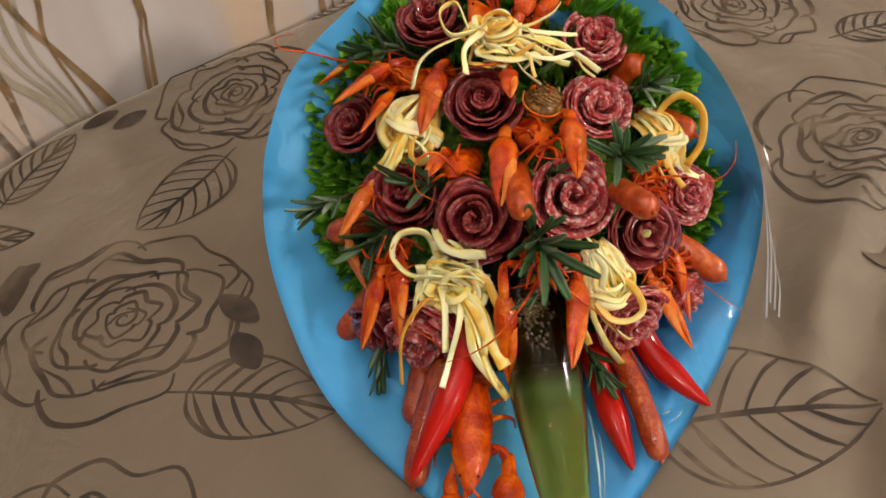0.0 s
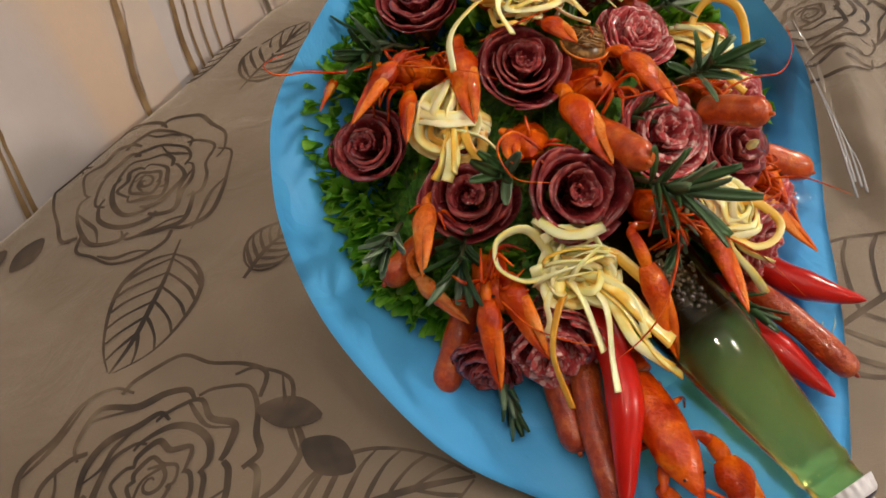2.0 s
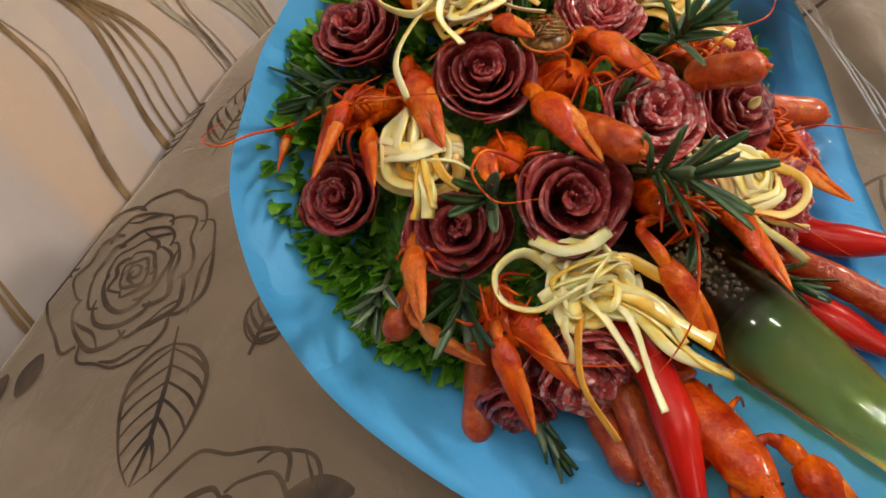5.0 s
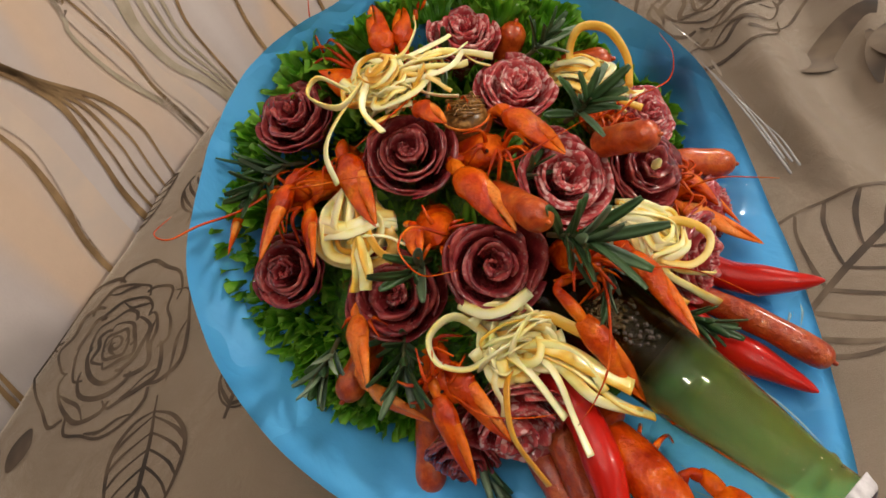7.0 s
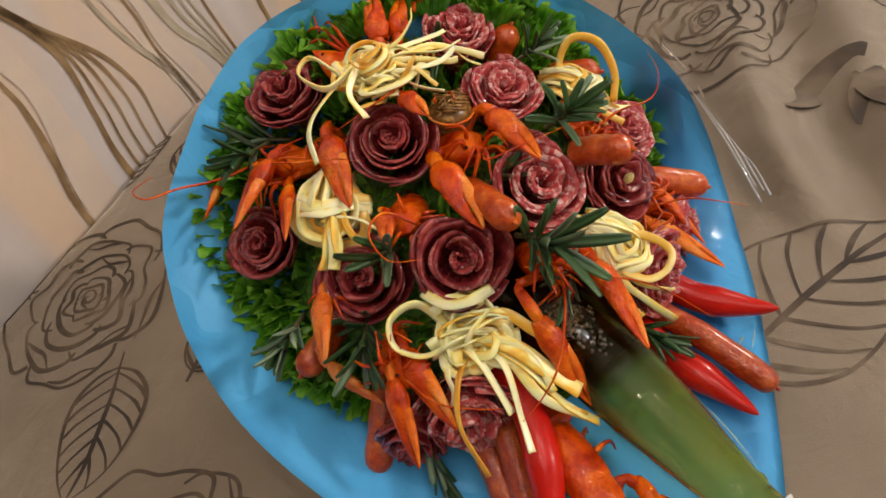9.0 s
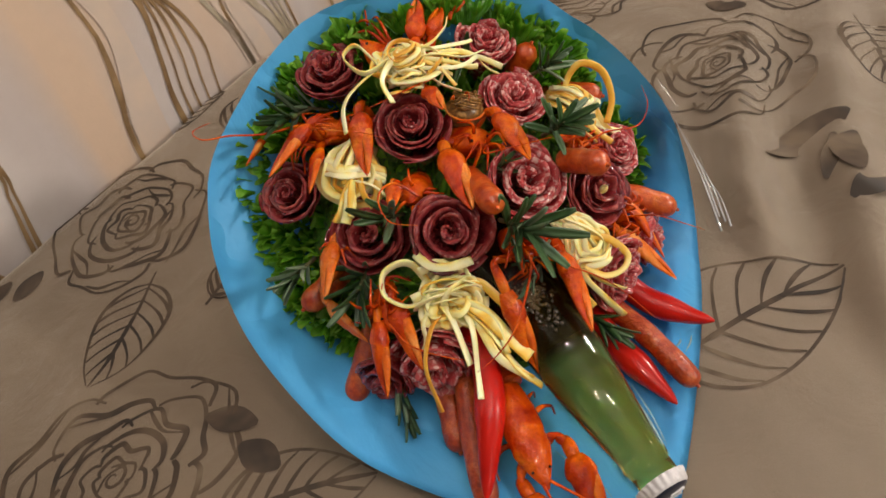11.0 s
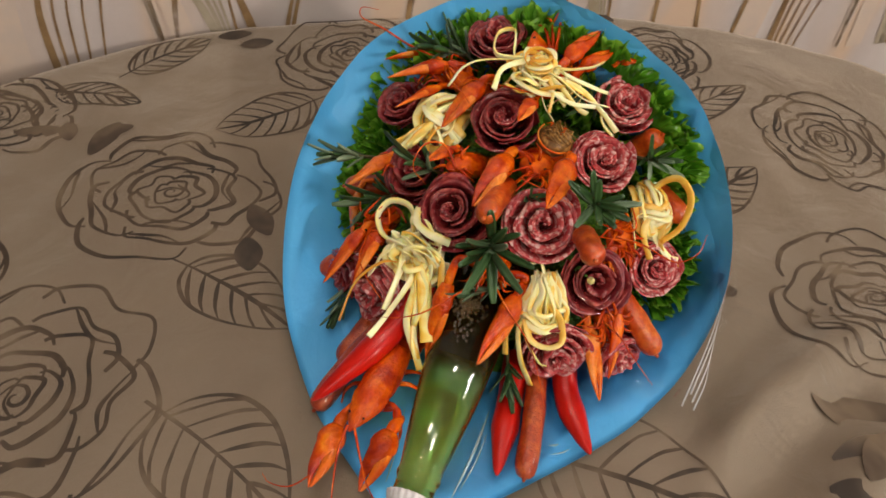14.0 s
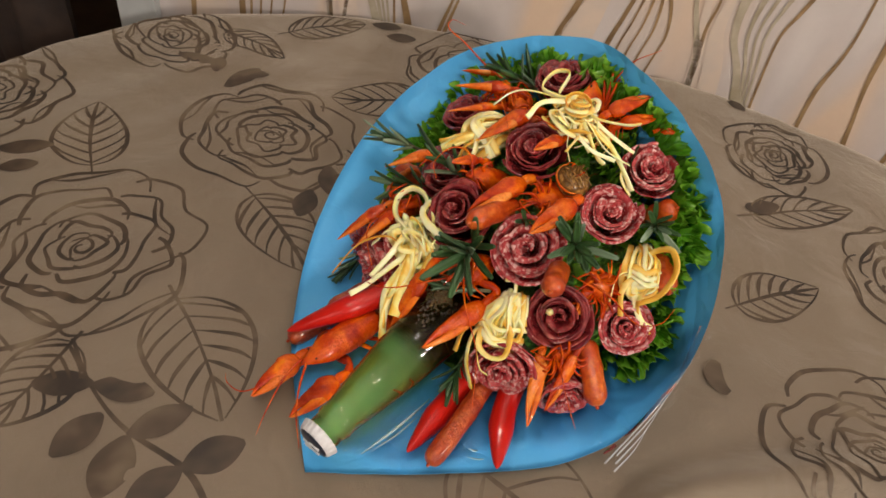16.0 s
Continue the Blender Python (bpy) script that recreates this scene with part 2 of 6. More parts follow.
LETTUCE, nt, b = material("lettuce_leaf", 0.24)
vec = shifted(nt)
# rim paints shade at the leaf's base and light on its slightly yellower tip
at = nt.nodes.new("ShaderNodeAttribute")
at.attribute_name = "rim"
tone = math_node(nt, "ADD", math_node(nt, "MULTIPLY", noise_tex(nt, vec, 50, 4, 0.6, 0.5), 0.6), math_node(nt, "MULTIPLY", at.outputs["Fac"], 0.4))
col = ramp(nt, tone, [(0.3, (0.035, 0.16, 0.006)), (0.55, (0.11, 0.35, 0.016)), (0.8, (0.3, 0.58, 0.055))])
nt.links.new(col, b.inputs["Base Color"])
bump(nt, b, math_node(nt, "ADD", noise_tex(nt, vec, 130, 4), cells(nt, vec, 90)), 0.4, 0.002)
thin = nt.nodes.new("ShaderNodeBsdfTranslucent")
nt.links.new(col, thin.inputs["Color"])
both = nt.nodes.new("ShaderNodeMixShader")
both.inputs[0].default_value = 0.38
nt.links.new(b.outputs[0], both.inputs[1])
nt.links.new(thin.outputs[0], both.inputs[2])
nt.links.new(both.outputs[0], [n for n in nt.nodes if n.type == "OUTPUT_MATERIAL"][0].inputs["Surface"])

# dark greens that put the shade of the gaps into the filler's colour
BED, nt, b = material("shaded_salad_bed", 0.6)
vec = coords(nt)
nt.links.new(ramp(nt, noise_tex(nt, vec, 120, 4, 0.6, 1.5), [(0.35, (0.02, 0.07, 0.006)), (0.5, (0.06, 0.2, 0.012)), (0.6, (0.1, 0.26, 0.02)), (0.7, (0.3, 0.06, 0.008))]), b.inputs["Base Color"])
bump(nt, b, math_node(nt, "ADD", noise_tex(nt, vec, 90, 4, 0.6, 2.0), cells(nt, vec, 120)), 0.9, 0.004)

PAPER, nt, b = material("blue_wrapping_paper", 0.45)
vec = coords(nt)
nt.links.new(ramp(nt, noise_tex(nt, vec, 9, 5, 0.6, 0.4), [(0.3, (0.068, 0.38, 0.78)), (0.7, (0.11, 0.465, 0.86))]), b.inputs["Base Color"])
b.inputs["Specular IOR Level"].default_value = 0.3
crumple = ramp(nt, cells(nt, mix(nt, 0.08, vec, noise_tex(nt, vec, 9, 3)), 13, "DISTANCE_TO_EDGE"), [(0.0, (0, 0, 0)), (0.12, (0.6, 0.6, 0.6)), (0.5, (1, 1, 1))])
bump(nt, b, math_node(nt, "ADD", math_node(nt, "MULTIPLY", crumple, 0.5), noise_tex(nt, coords(nt, (1, 0.6, 1)), 17, 5, 0.55, 0.4)), 0.4, 0.008)

GLASS, nt, b = material("clear_bottle_glass", 0.02, (1.0, 0.83, 0.17))
# transmits slightly less in the neck than in the shoulder, which pales the neck
where = nt.nodes.new("ShaderNodeSeparateXYZ")
nt.links.new(nt.nodes.new("ShaderNodeTexCoord").outputs["Object"], where.inputs[0])
haze = nt.nodes.new("ShaderNodeMapRange")
haze.interpolation_type = "SMOOTHSTEP"
haze.inputs["From Min"].default_value = 0.080
haze.inputs["From Max"].default_value = 0.108
haze.inputs["To Min"].default_value = 0.965
haze.inputs["To Max"].default_value = 0.997
nt.links.new(where.outputs["Z"], haze.inputs["Value"])
nt.links.new(haze.outputs["Result"], b.inputs["Transmission Weight"])
b.inputs["IOR"].default_value = 1.38
b.inputs["Coat Weight"].default_value = 0.25
b.inputs["Coat Roughness"].default_value = 0.03
b.inputs["Coat IOR"].default_value = 1.5

# near-black fill: the dark bouquet behind the glass, put into a colour
SHOULDER_DARK, nt, b = material("shoulder_dark", 0.5)
b.inputs["Specular IOR Level"].default_value = 0.0
nt.links.new(ramp(nt, noise_tex(nt, coords(nt), 40, 3), [(0.35, (0.006, 0.004, 0.002)), (0.7, (0.022, 0.012, 0.004))]), b.inputs["Base Color"])
# the painted dark fades out by height towards the neck
where = nt.nodes.new("ShaderNodeSeparateXYZ")
nt.links.new(nt.nodes.new("ShaderNodeTexCoord").outputs["Object"], where.inputs[0])
depth = nt.nodes.new("ShaderNodeMapRange")
depth.interpolation_type = "SMOOTHSTEP"
depth.inputs["From Min"].default_value = 0.094
depth.inputs["From Max"].default_value = 0.114
nt.links.new(where.outputs["Z"], depth.inputs["Value"])
nt.links.new(depth.outputs["Result"], b.inputs["Alpha"])

FOAM, nt, b = material("foam_bubbles", 0.05, (0.34, 0.24, 0.11))
b.inputs["Transmission Weight"].default_value = 0.6
b.inputs["IOR"].default_value = 1.2
b.inputs["Coat Weight"].default_value = 1.0
b.inputs["Coat Roughness"].default_value = 0.02
EMBOSS, nt, b = material("raised_dark_glass", 0.22, (0.08, 0.06, 0.04))
b.inputs["Coat Weight"].default_value = 1.0
CAP_WHITE, nt, b = material("white_cap_enamel", 0.3)
nt.links.new(ramp(nt, noise_tex(nt, coords(nt), 300, 3), [(0.3, (0.62, 0.6, 0.62)), (0.7, (0.78, 0.76, 0.78))]), b.inputs["Base Color"])
CAP_NAVY, nt, b = material("navy_cap_print", 0.3, (0.012, 0.016, 0.035))

FILM = bpy.data.materials.new("clear_cellophane")
FILM.use_nodes = True
nt = FILM.node_tree
nt.nodes.clear()
out = nt.nodes.new("ShaderNodeOutputMaterial")
mx = nt.nodes.new("ShaderNodeMixShader")
tr = nt.nodes.new("ShaderNodeBsdfTransparent")
gl = nt.nodes.new("ShaderNodeBsdfGlossy")
gl.inputs["Roughness"].default_value = 0.06
fr = nt.nodes.new("ShaderNodeFresnel")
fr.inputs["IOR"].default_value = 1.45
nt.links.new(fr.outputs[0], mx.inputs[0])
nt.links.new(tr.outputs[0], mx.inputs[1])
nt.links.new(gl.outputs[0], mx.inputs[2])
nt.links.new(mx.outputs[0], out.inputs["Surface"])

# near-white colour that paints the highlights along the film's creases
CREASE_GLINT, nt, b = material("crease_glint", 0.1, (0.8, 0.82, 0.85))
b.inputs["Transmission Weight"].default_value = 0.45
b.inputs["Coat Weight"].default_value = 1.0
# pale teal that paints bright streaks and glints on the film
FILM_GLINT, nt, b = material("film_glint", 0.1, (0.6, 0.86, 0.9))
b.inputs["Transmission Weight"].default_value = 0.5
b.inputs["Coat Weight"].default_value = 1.0
CLOTH, nt, b = material("taupe_satin_cloth", 0.4)
b.inputs["Specular IOR Level"].default_value = 1.0
vec = coords(nt)
weave = noise_tex(nt, coords(nt, (1, 1, 1)), 1400, 2, 0.6)
col = ramp(nt, noise_tex(nt, vec, 7, 5, 0.6), [(0.3, (0.196, 0.145, 0.095)), (0.7, (0.244, 0.183, 0.122))])
col = mix(nt, 0.25, col, ramp(nt, weave, [(0.3, (0.6, 0.6, 0.6)), (0.7, (1, 1, 1))]), "MULTIPLY")
nt.links.new(col, b.inputs["Base Color"])
b.inputs["Sheen Weight"].default_value = 1.0
b.inputs["Sheen Tint"].default_value = (1.0, 0.9, 0.78, 1)
b.inputs["Metallic"].default_value = 0.35
b.inputs["Sheen Roughness"].default_value = 0.4
bump(nt, b, math_node(nt, "ADD", math_node(nt, "MULTIPLY", weave, 0.15), noise_tex(nt, vec, 16, 4, 0.55, 0.8)), 0.5, 0.008)

PRINT, nt, b = material("brown_cloth_print", 0.55)
vec = coords(nt)
nt.links.new(ramp(nt, noise_tex(nt, vec, 17, 3, 0.6, 0.3), [(0.36, (0.022, 0.014, 0.009)), (0.48, (0.06, 0.038, 0.022)), (0.58, (0.115, 0.078, 0.047)), (0.68, (0.19, 0.138, 0.088))]), b.inputs["Base Color"])

PRINT_SOLID, nt, b = material("washed_brown_cloth_print", 0.5)
vec = coords(nt)
nt.links.new(ramp(nt, noise_tex(nt, vec, 14, 3, 0.6, 0.3), [(0.38, (0.03, 0.02, 0.013)), (0.5, (0.075, 0.05, 0.032)), (0.64, (0.16, 0.115, 0.074))]), b.inputs["Base Color"])

WALLPAPER, nt, b = material("cream_wallpaper", 0.5)
vec = coords(nt)
swath = noise_tex(nt, coords(nt, (1.0, 1.0, 0.22)), 8.5, 2, 0.45, 0.5)
tone = ramp(nt, swath, [(0.34, (0.66, 0.60, 0.575)), (0.48, (0.58, 0.51, 0.485)), (0.58, (0.60, 0.50, 0.44)), (0.70, (0.68, 0.51, 0.38))])
nt.links.new(mix(nt, 0.12, tone, ramp(nt, noise_tex(nt, vec, 60, 4, 0.6), [(0.3, (0.7, 0.68, 0.66)), (0.7, (1, 1, 1))]), "MULTIPLY"), b.inputs["Base Color"])
bump(nt, b, noise_tex(nt, vec, 300, 3), 0.2, 0.001)


def wave_print(name, c1, c2):
    m, nt, b = material(name, 0.5)
    nt.links.new(ramp(nt, noise_tex(nt, coords(nt), 25, 4), [(0.35, c1), (0.65, c2)]), b.inputs["Base Color"])
    return m


WAVE_BROWN = wave_print("brown_wave_print", (0.17, 0.10, 0.045), (0.36, 0.23, 0.11))
WAVE_OLIVE = wave_print("olive_wave_print", (0.34, 0.28, 0.19), (0.5, 0.43, 0.33))
WAVE_PEACH = wave_print("peach_wave_print", (0.60, 0.50, 0.43), (0.66, 0.53, 0.43))


def plain(name, c1, c2, scale=5, rough=0.6):
    m, nt, b = material(name, rough)
    nt.links.new(ramp(nt, noise_tex(nt, coords(nt), scale, 4), [(0.3, c1), (0.7, c2)]), b.inputs["Base Color"])
    return m


CEILING = plain("beige_ceiling_paint", (0.27, 0.255, 0.23), (0.32, 0.3, 0.27))
PLASTER = plain("warm_wall_paint", (0.36, 0.31, 0.26), (0.42, 0.36, 0.3))
PARQUET = plain("dark_floor_wood", (0.1, 0.06, 0.035), (0.16, 0.1, 0.06), 12, 0.4)
DARK_FABRIC = plain("dark_brown_fabric", (0.02, 0.013, 0.011), (0.06, 0.035, 0.025), 14, 0.8)
GREY_FABRIC = plain("dark_grey_fabric", (0.035, 0.035, 0.045), (0.06, 0.06, 0.075), 14, 0.8)
TRIM = plain("grey_trim_paint", (0.45, 0.46, 0.46), (0.52, 0.53, 0.52), 30, 0.4)
TABLE_WOOD = plain("table_wood", (0.16, 0.09, 0.05), (0.22, 0.13, 0.07), 20, 0.4)
BRASS, nt, b = material("brass", 0.3, (0.6, 0.42, 0.18))
b.inputs["Metallic"].default_value = 1.0
BULB = bpy.data.materials.new("lit_bulb_glass")
BULB.use_nodes = True
b = BULB.node_tree.nodes["Principled BSDF"]
b.inputs["Emission Color"].default_value = (1, 0.85, 0.65, 1)
b.inputs["Emission Strength"].default_value = 25.0

# ---------------------------------------------------------------- the room
FLOOR_Z, CEIL_Z = -0.75, 2.1
WALL_P, WALL_D = Vector((-0.345, 0.735, 0)), Vector((0.833, 0.553, 0))
WALL_N = Vector((0.553, -0.833, 0))


def box(lo, hi):
    v = [Vector((x, y, z)) for x in (lo[0], hi[0]) for y in (lo[1], hi[1]) for z in (lo[2], hi[2])]
    f = [(0, 1, 3, 2), (4, 6, 7, 5), (0, 4, 5, 1), (2, 3, 7, 6), (0, 2, 6, 4), (1, 5, 7, 3)]
    return v, f


def structure(name, vf, mat, label, m=None):
    return tagged(obj(name, *vf, mat, smooth=False, m=m), label, name.split("_")[0], kind="structure")


structure("floor", box((-2.6, -2.2, FLOOR_Z - 0.1), (3.0, 3.2, FLOOR_Z)), PARQUET, "dark brown wooden floor of the room")
structure("ceiling", box((-2.6, -2.2, CEIL_Z), (3.0, 3.2, CEIL_Z + 0.1)), CEILING, "beige painted ceiling of the room")
structure("wall_west", box((-2.6, -2.2, FLOOR_Z), (-2.5, 3.2, CEIL_Z)), PLASTER, "plain warm painted wall of the room")
structure("wall_east", box((2.9, -2.2, FLOOR_Z), (3.0, 3.2, CEIL_Z)), PLASTER, "plain warm painted wall of the room")
structure("wall_south", box((-2.5, -2.2, FLOOR_Z), (2.9, -2.1, CEIL_Z)), PLASTER, "plain warm painted wall of the room")
structure("wall_back", box((-2.5, 3.1, FLOOR_Z), (2.9, 3.2, CEIL_Z)), PLASTER, "plain warm painted wall of the room")

# the papered wall beside the table: local x along the wall, y into it, z up
wall_m = Matrix((WALL_D, -WALL_N, Vector((0, 0, 1)))).transposed().to_4x4()
wall_m.translation = WALL_P
wall_north = structure("wall_north", box((-0.435, 0.0, FLOOR_Z), (2.9, 0.12, CEIL_Z)), WALLPAPER, "cream wallpaper with brown and olive wavy lines", wall_m)


def ribbon(path, width, height, normal):
    """A flat strip that lies along path; width(s), seen from normal."""
    verts, n = [], len(path)
    for i, p in enumerate(path):
        t = (path[min(i + 1, n - 1)] - path[max(i - 1, 0)]).normalized()
        s = t.cross(normal).normalized() * (width(i / (n - 1)) / 2)
        verts += [p + s + normal * height, p - s + normal * height]
    return verts, [(2 * i, 2 * i + 1, 2 * i + 3, 2 * i + 2) for i in range(n - 1)]


def wave(pts, width, shift=0.0):
    """A wavy printed line on the wall through points of place along it and height."""
    path = spline([(u + shift, 0, z) for u, z in pts], 40)
    return ribbon(path, lambda s: width * (1 + 0.35 * math.sin(7 * s + pts[0][0] * 30)), 0.0015, Vector((0, -1, 0)))


def between(a, b, f):
    return [(p[0] + (q[0] - p[0]) * f, p[1] + (q[1] - p[1]) * f) for p, q in zip(a, b)]


FAN_L = [(0.286, -0.12), (0.287, 0.0), (0.299, 0.06), (0.310, 0.12), (0.302, 0.165), (0.280, 0.24), (0.26, 0.5)]
FAN_R = [(0.335, -0.12), (0.355, 0.0), (0.362, 0.047), (0.348, 0.100), (0.306, 0.168), (0.283, 0.24), (0.26, 0.5)]
BAND_L = [(0.51, -0.12), (0.480, 0.0), (0.451, 0.059), (0.444, 0.113), (0.455, 0.157), (0.48, 0.24), (0.5, 0.5)]
BAND_R = [(0.525, -0.12), (0.512, 0.0), (0.507, 0.072), (0.518, 0.112), (0.528, 0.157), (0.53, 0.24), (0.51, 0.5)]
MID_L = [(0.425, -0.12), (0.416, 0.0), (0.408, 0.036), (0.383, 0.101), (0.375, 0.161), (0.388, 0.21), (0.41, 0.5)]
MID_R = [(0.425, -0.12), (0.418, 0.0), (0.410, 0.062), (0.413, 0.107), (0.400, 0.185), (0.390, 0.215), (0.41, 0.5)]
EDGE = [(0.205, -0.12), (0.216, 0.0), (0.229, 0.048), (0.242, 0.102), (0.244, 0.143), (0.23, 0.25), (0.2, 0.5)]
for shift in (-0.53, 0.0, 0.53, 1.06, 1.59):
    for mat, pts, w in ((WAVE_PEACH, between(EDGE, FAN_L, 0.35), 0.034), (WAVE_PEACH, between(MID_R, BAND_L, 0.4), 0.022), (WAVE_PEACH, between(MID_L, MID_R, 0.5), 0.012),
                        (WAVE_BROWN, EDGE, 0.007), (WAVE_BROWN, FAN_L, 0.009), (WAVE_BROWN, between(FAN_L, FAN_R, 0.22), 0.004), (WAVE_BROWN, between(FAN_L, FAN_R, 0.45), 0.004),
                        (WAVE_BROWN, between(FAN_L, FAN_R, 0.7), 0.004), (WAVE_BROWN, FAN_R, 0.004), (WAVE_OLIVE, MID_L, 0.007), (WAVE_BROWN, MID_R, 0.004),
                        (WAVE_OLIVE, BAND_L, 0.014), (WAVE_OLIVE, between(BAND_L, BAND_R, 0.3), 0.007), (WAVE_OLIVE, between(BAND_L, BAND_R, 0.5), 0.005),
                        (WAVE_OLIVE, between(BAND_L, BAND_R, 0.7), 0.005), (WAVE_BROWN, BAND_R, 0.005)):
        obj("wave_print", *wave(pts, w, shift), mat, wall_north)
for pts, w in (([(-0.095, -0.12), (-0.09, -0.02), (-0.082, 0.06), (-0.1, 0.14), (-0.13, 0.3)], 0.008), ([(0.02, -0.12), (0.004, -0.02), (-0.018, 0.056), (-0.038, 0.125), (-0.06, 0.3)], 0.009),
               ([(0.03, -0.12), (0.05, -0.02), (0.066, 0.04), (0.076, 0.09), (0.07, 0.3)], 0.005), ([(0.038, -0.12), (0.058, -0.02), (0.073, 0.04), (0.08, 0.09), (0.078, 0.3)], 0.005),
               ([(0.68, -0.12), (0.665, -0.04), (0.645, 0.07), (0.64, 0.3)], 0.008), ([(0.60, -0.12), (0.59, 0.0), (0.6, 0.1), (0.58, 0.3)], 0.005)):
    obj("wave_print", *wave(pts, w), WAVE_BROWN, wall_north)

# ---------------------------------------------------------------- the table and its cloth
TABLE_C = Vector((0.2, 0.3, 0))
EDGE_A = [-180, -130, -60, 0, 30, 49, 61, 72, 84, 94, 105, 111, 123, 134, 142, 153, 165, 180]
EDGE_R = [0.735, 0.71, 0.7, 0.7, 0.69, 0.69, 0.715, 0.72, 0.70, 0.67, 0.66, 0.652, 0.635, 0.645, 0.672, 0.7, 0.73, 0.735]


def edge_radius(a):
    return float(np.interp(math.degrees(a), EDGE_A, EDGE_R))


def cloth_z(x, y):
    """The height of the cloth on the table: soft folds on the side away from the papered wall."""
    f = min(max((x - 0.262) / 0.05, 0), 1)
    f = f * f * (3 - 2 * f)
    near = min(max((0.66 - y) / 0.18, 0), 1)
    c = 0.77 * x - 0.64 * y + 0.006 * math.sin(9 * (x + y))
    fold = 0.0150 * math.exp(-((c + 0.001) / 0.021) ** 2) + 0.012 * math.exp(-((c - 0.082) / 0.024) ** 2) + 0.009 * math.exp(-((c - 0.16) / 0.028) ** 2)
    fold += 0.0024 * (math.sin(75 * c + 5 * y) + 1)
    loose = min(max((math.hypot(x - 0.085, y - 0.36) - 0.2) / 0.06, 0), 1)
    return f * near * fold + 0.003 * noise.noise(Vector((x * 6, y * 6, 0))) + (0.0015 + 0.0022 * loose) * noise.noise(Vector((x * 22, y * 14, 4)))


def cloth_surface():
    verts, nu = [], 200
    rings = [0.0] + [i / 90 for i in range(1, 91)]
    for i in range(nu):
        a = -math.pi + 2 * math.pi * i / nu
        r = edge_radius(a)
        for q in rings:
            x, y = TABLE_C.x + r * q * math.cos(a), TABLE_C.y + r * q * math.sin(a)
            z = cloth_z(x, y) - 0.010 * max(0, (q - 0.975) / 0.025) ** 2
            verts.append(Vector((x, y, z)))
        for k in range(1, 15):
            drop = 0.01 + 0.42 * (k / 14) ** 1.4
            out = 0.006 + 0.02 * (k / 14) * (1 + math.sin(a * 24))
            x, y = TABLE_C.x + (r + out) * math.cos(a), TABLE_C.y + (r + out) * math.sin(a)
            behind = (Vector((x, y, 0)) - WALL_P).dot(WALL_N) - 0.004
            if behind < 0:
                x, y = x - WALL_N.x * behind, y - WALL_N.y * behind
            verts.append(Vector((x, y, -drop)))
    nv = len(rings) + 14
    return verts, grid_faces(nu, nv, True)


tablecloth = thing("tablecloth", "taupe satin tablecloth printed with brown outlined roses and leaves", "tablecloth")
obj("fabric", *cloth_surface(), CLOTH, tablecloth)


def on_cloth(pts, lift=0.0004):
    return [Vector((p[0], p[1], cloth_z(p[0], p[1]) + lift)) for p in pts]


def inside(p):
    d = Vector((p[0] - TABLE_C.x, p[1] - TABLE_C.y))
    return d.length < edge_radius(math.atan2(d.y, d.x)) * 0.985


def ink(pts, w, n=26, taper=0.6):
    """A printed line through plan points."""
    path = [p for p in spline([(q[0], q[1], 0) for q in pts], n)]
    path = [p for p in path if inside(p)]
    if len(path) < 3:
        return [], []
    path = on_cloth(path)
    return ribbon(path, lambda s: (1.2 + 0.35 * math.sin(5 * s + 40 * w * len(path) + path[0].x * 60)) * w * (1 - taper + taper * math.sin(math.pi * min(max(s, 0.02), 0.98)) ** 0.6), 0, Vector((0, 0, 1)))


def rose_print(cx, cy, r, turn, seed):
    """An open rose in outline: a coiled heart inside rings of broad, wavy petals that tuck behind one another."""
    rnd = random.Random(seed)
    lines = []
    squash = rnd.uniform(0.82, 0.94)

    def pol(rad, a):
        x, y = r * rad * math.cos(a), r * rad * squash * math.sin(a)
        return (cx + x * math.cos(turn) - y * math.sin(turn), cy + x * math.sin(turn) + y * math.cos(turn))
    lines.append(ink([pol(0.02 + 0.10 * k / 9, k * 0.85) for k in range(10)], 0.0024, 46))
    lines.append(ink([pol(0.13, 0.2), pol(0.07, 1.0), pol(0.08, 2.2), pol(0.14, 3.2)], 0.0024))
    rings = ((2, 0.17, 0.04, 0.0027), (3, 0.27, 0.06, 0.0031), (3, 0.40, 0.08, 0.0036), (4, 0.55, 0.10, 0.0038), (5, 0.75, 0.14, 0.0036), (5, 0.99, 0.18, 0.0034))
    for count, rad, dip, w in rings:
        off = rnd.uniform(0, 6)
        for k in range(count):
            step = 2 * math.pi / count
            a0 = off + step * k + rnd.uniform(-0.15, 0.15)
            a1 = a0 + step * rnd.uniform(1.03, 1.16)
            at = lambda f: a0 + f * (a1 - a0)
            j = [rnd.uniform(-0.07, 0.07) * rad ** 0.5 for _ in range(5)]
            rim = [(rad - dip, 0.0), (rad - 0.3 * dip + 0.5 * j[0], 0.10), (rad + j[1], 0.28), (rad - 0.02 + j[2], 0.48), (rad + 0.03 + j[3], 0.68), (rad - 0.2 * dip + 0.5 * j[4], 0.90), (rad - 0.8 * dip, 1.0)]
            lines.append(ink([pol(q, at(f)) for q, f in rim], w, 36, 0.45))
            if rad > 0.5 and rnd.random() < 0.55:
                f0, roll = rnd.uniform(0.1, 0.35), rnd.uniform(0.06, 0.10)
                lines.append(ink([pol(rad - 0.02 + j[1], at(f0)), pol(rad - roll + 0.6 * j[2], at(f0 + 0.16)), pol(rad - roll + 0.6 * j[3], at(f0 + 0.34)), pol(rad + 0.02 + j[3], at(f0 + 0.5))], 0.0026, 18))
    return join(*lines)


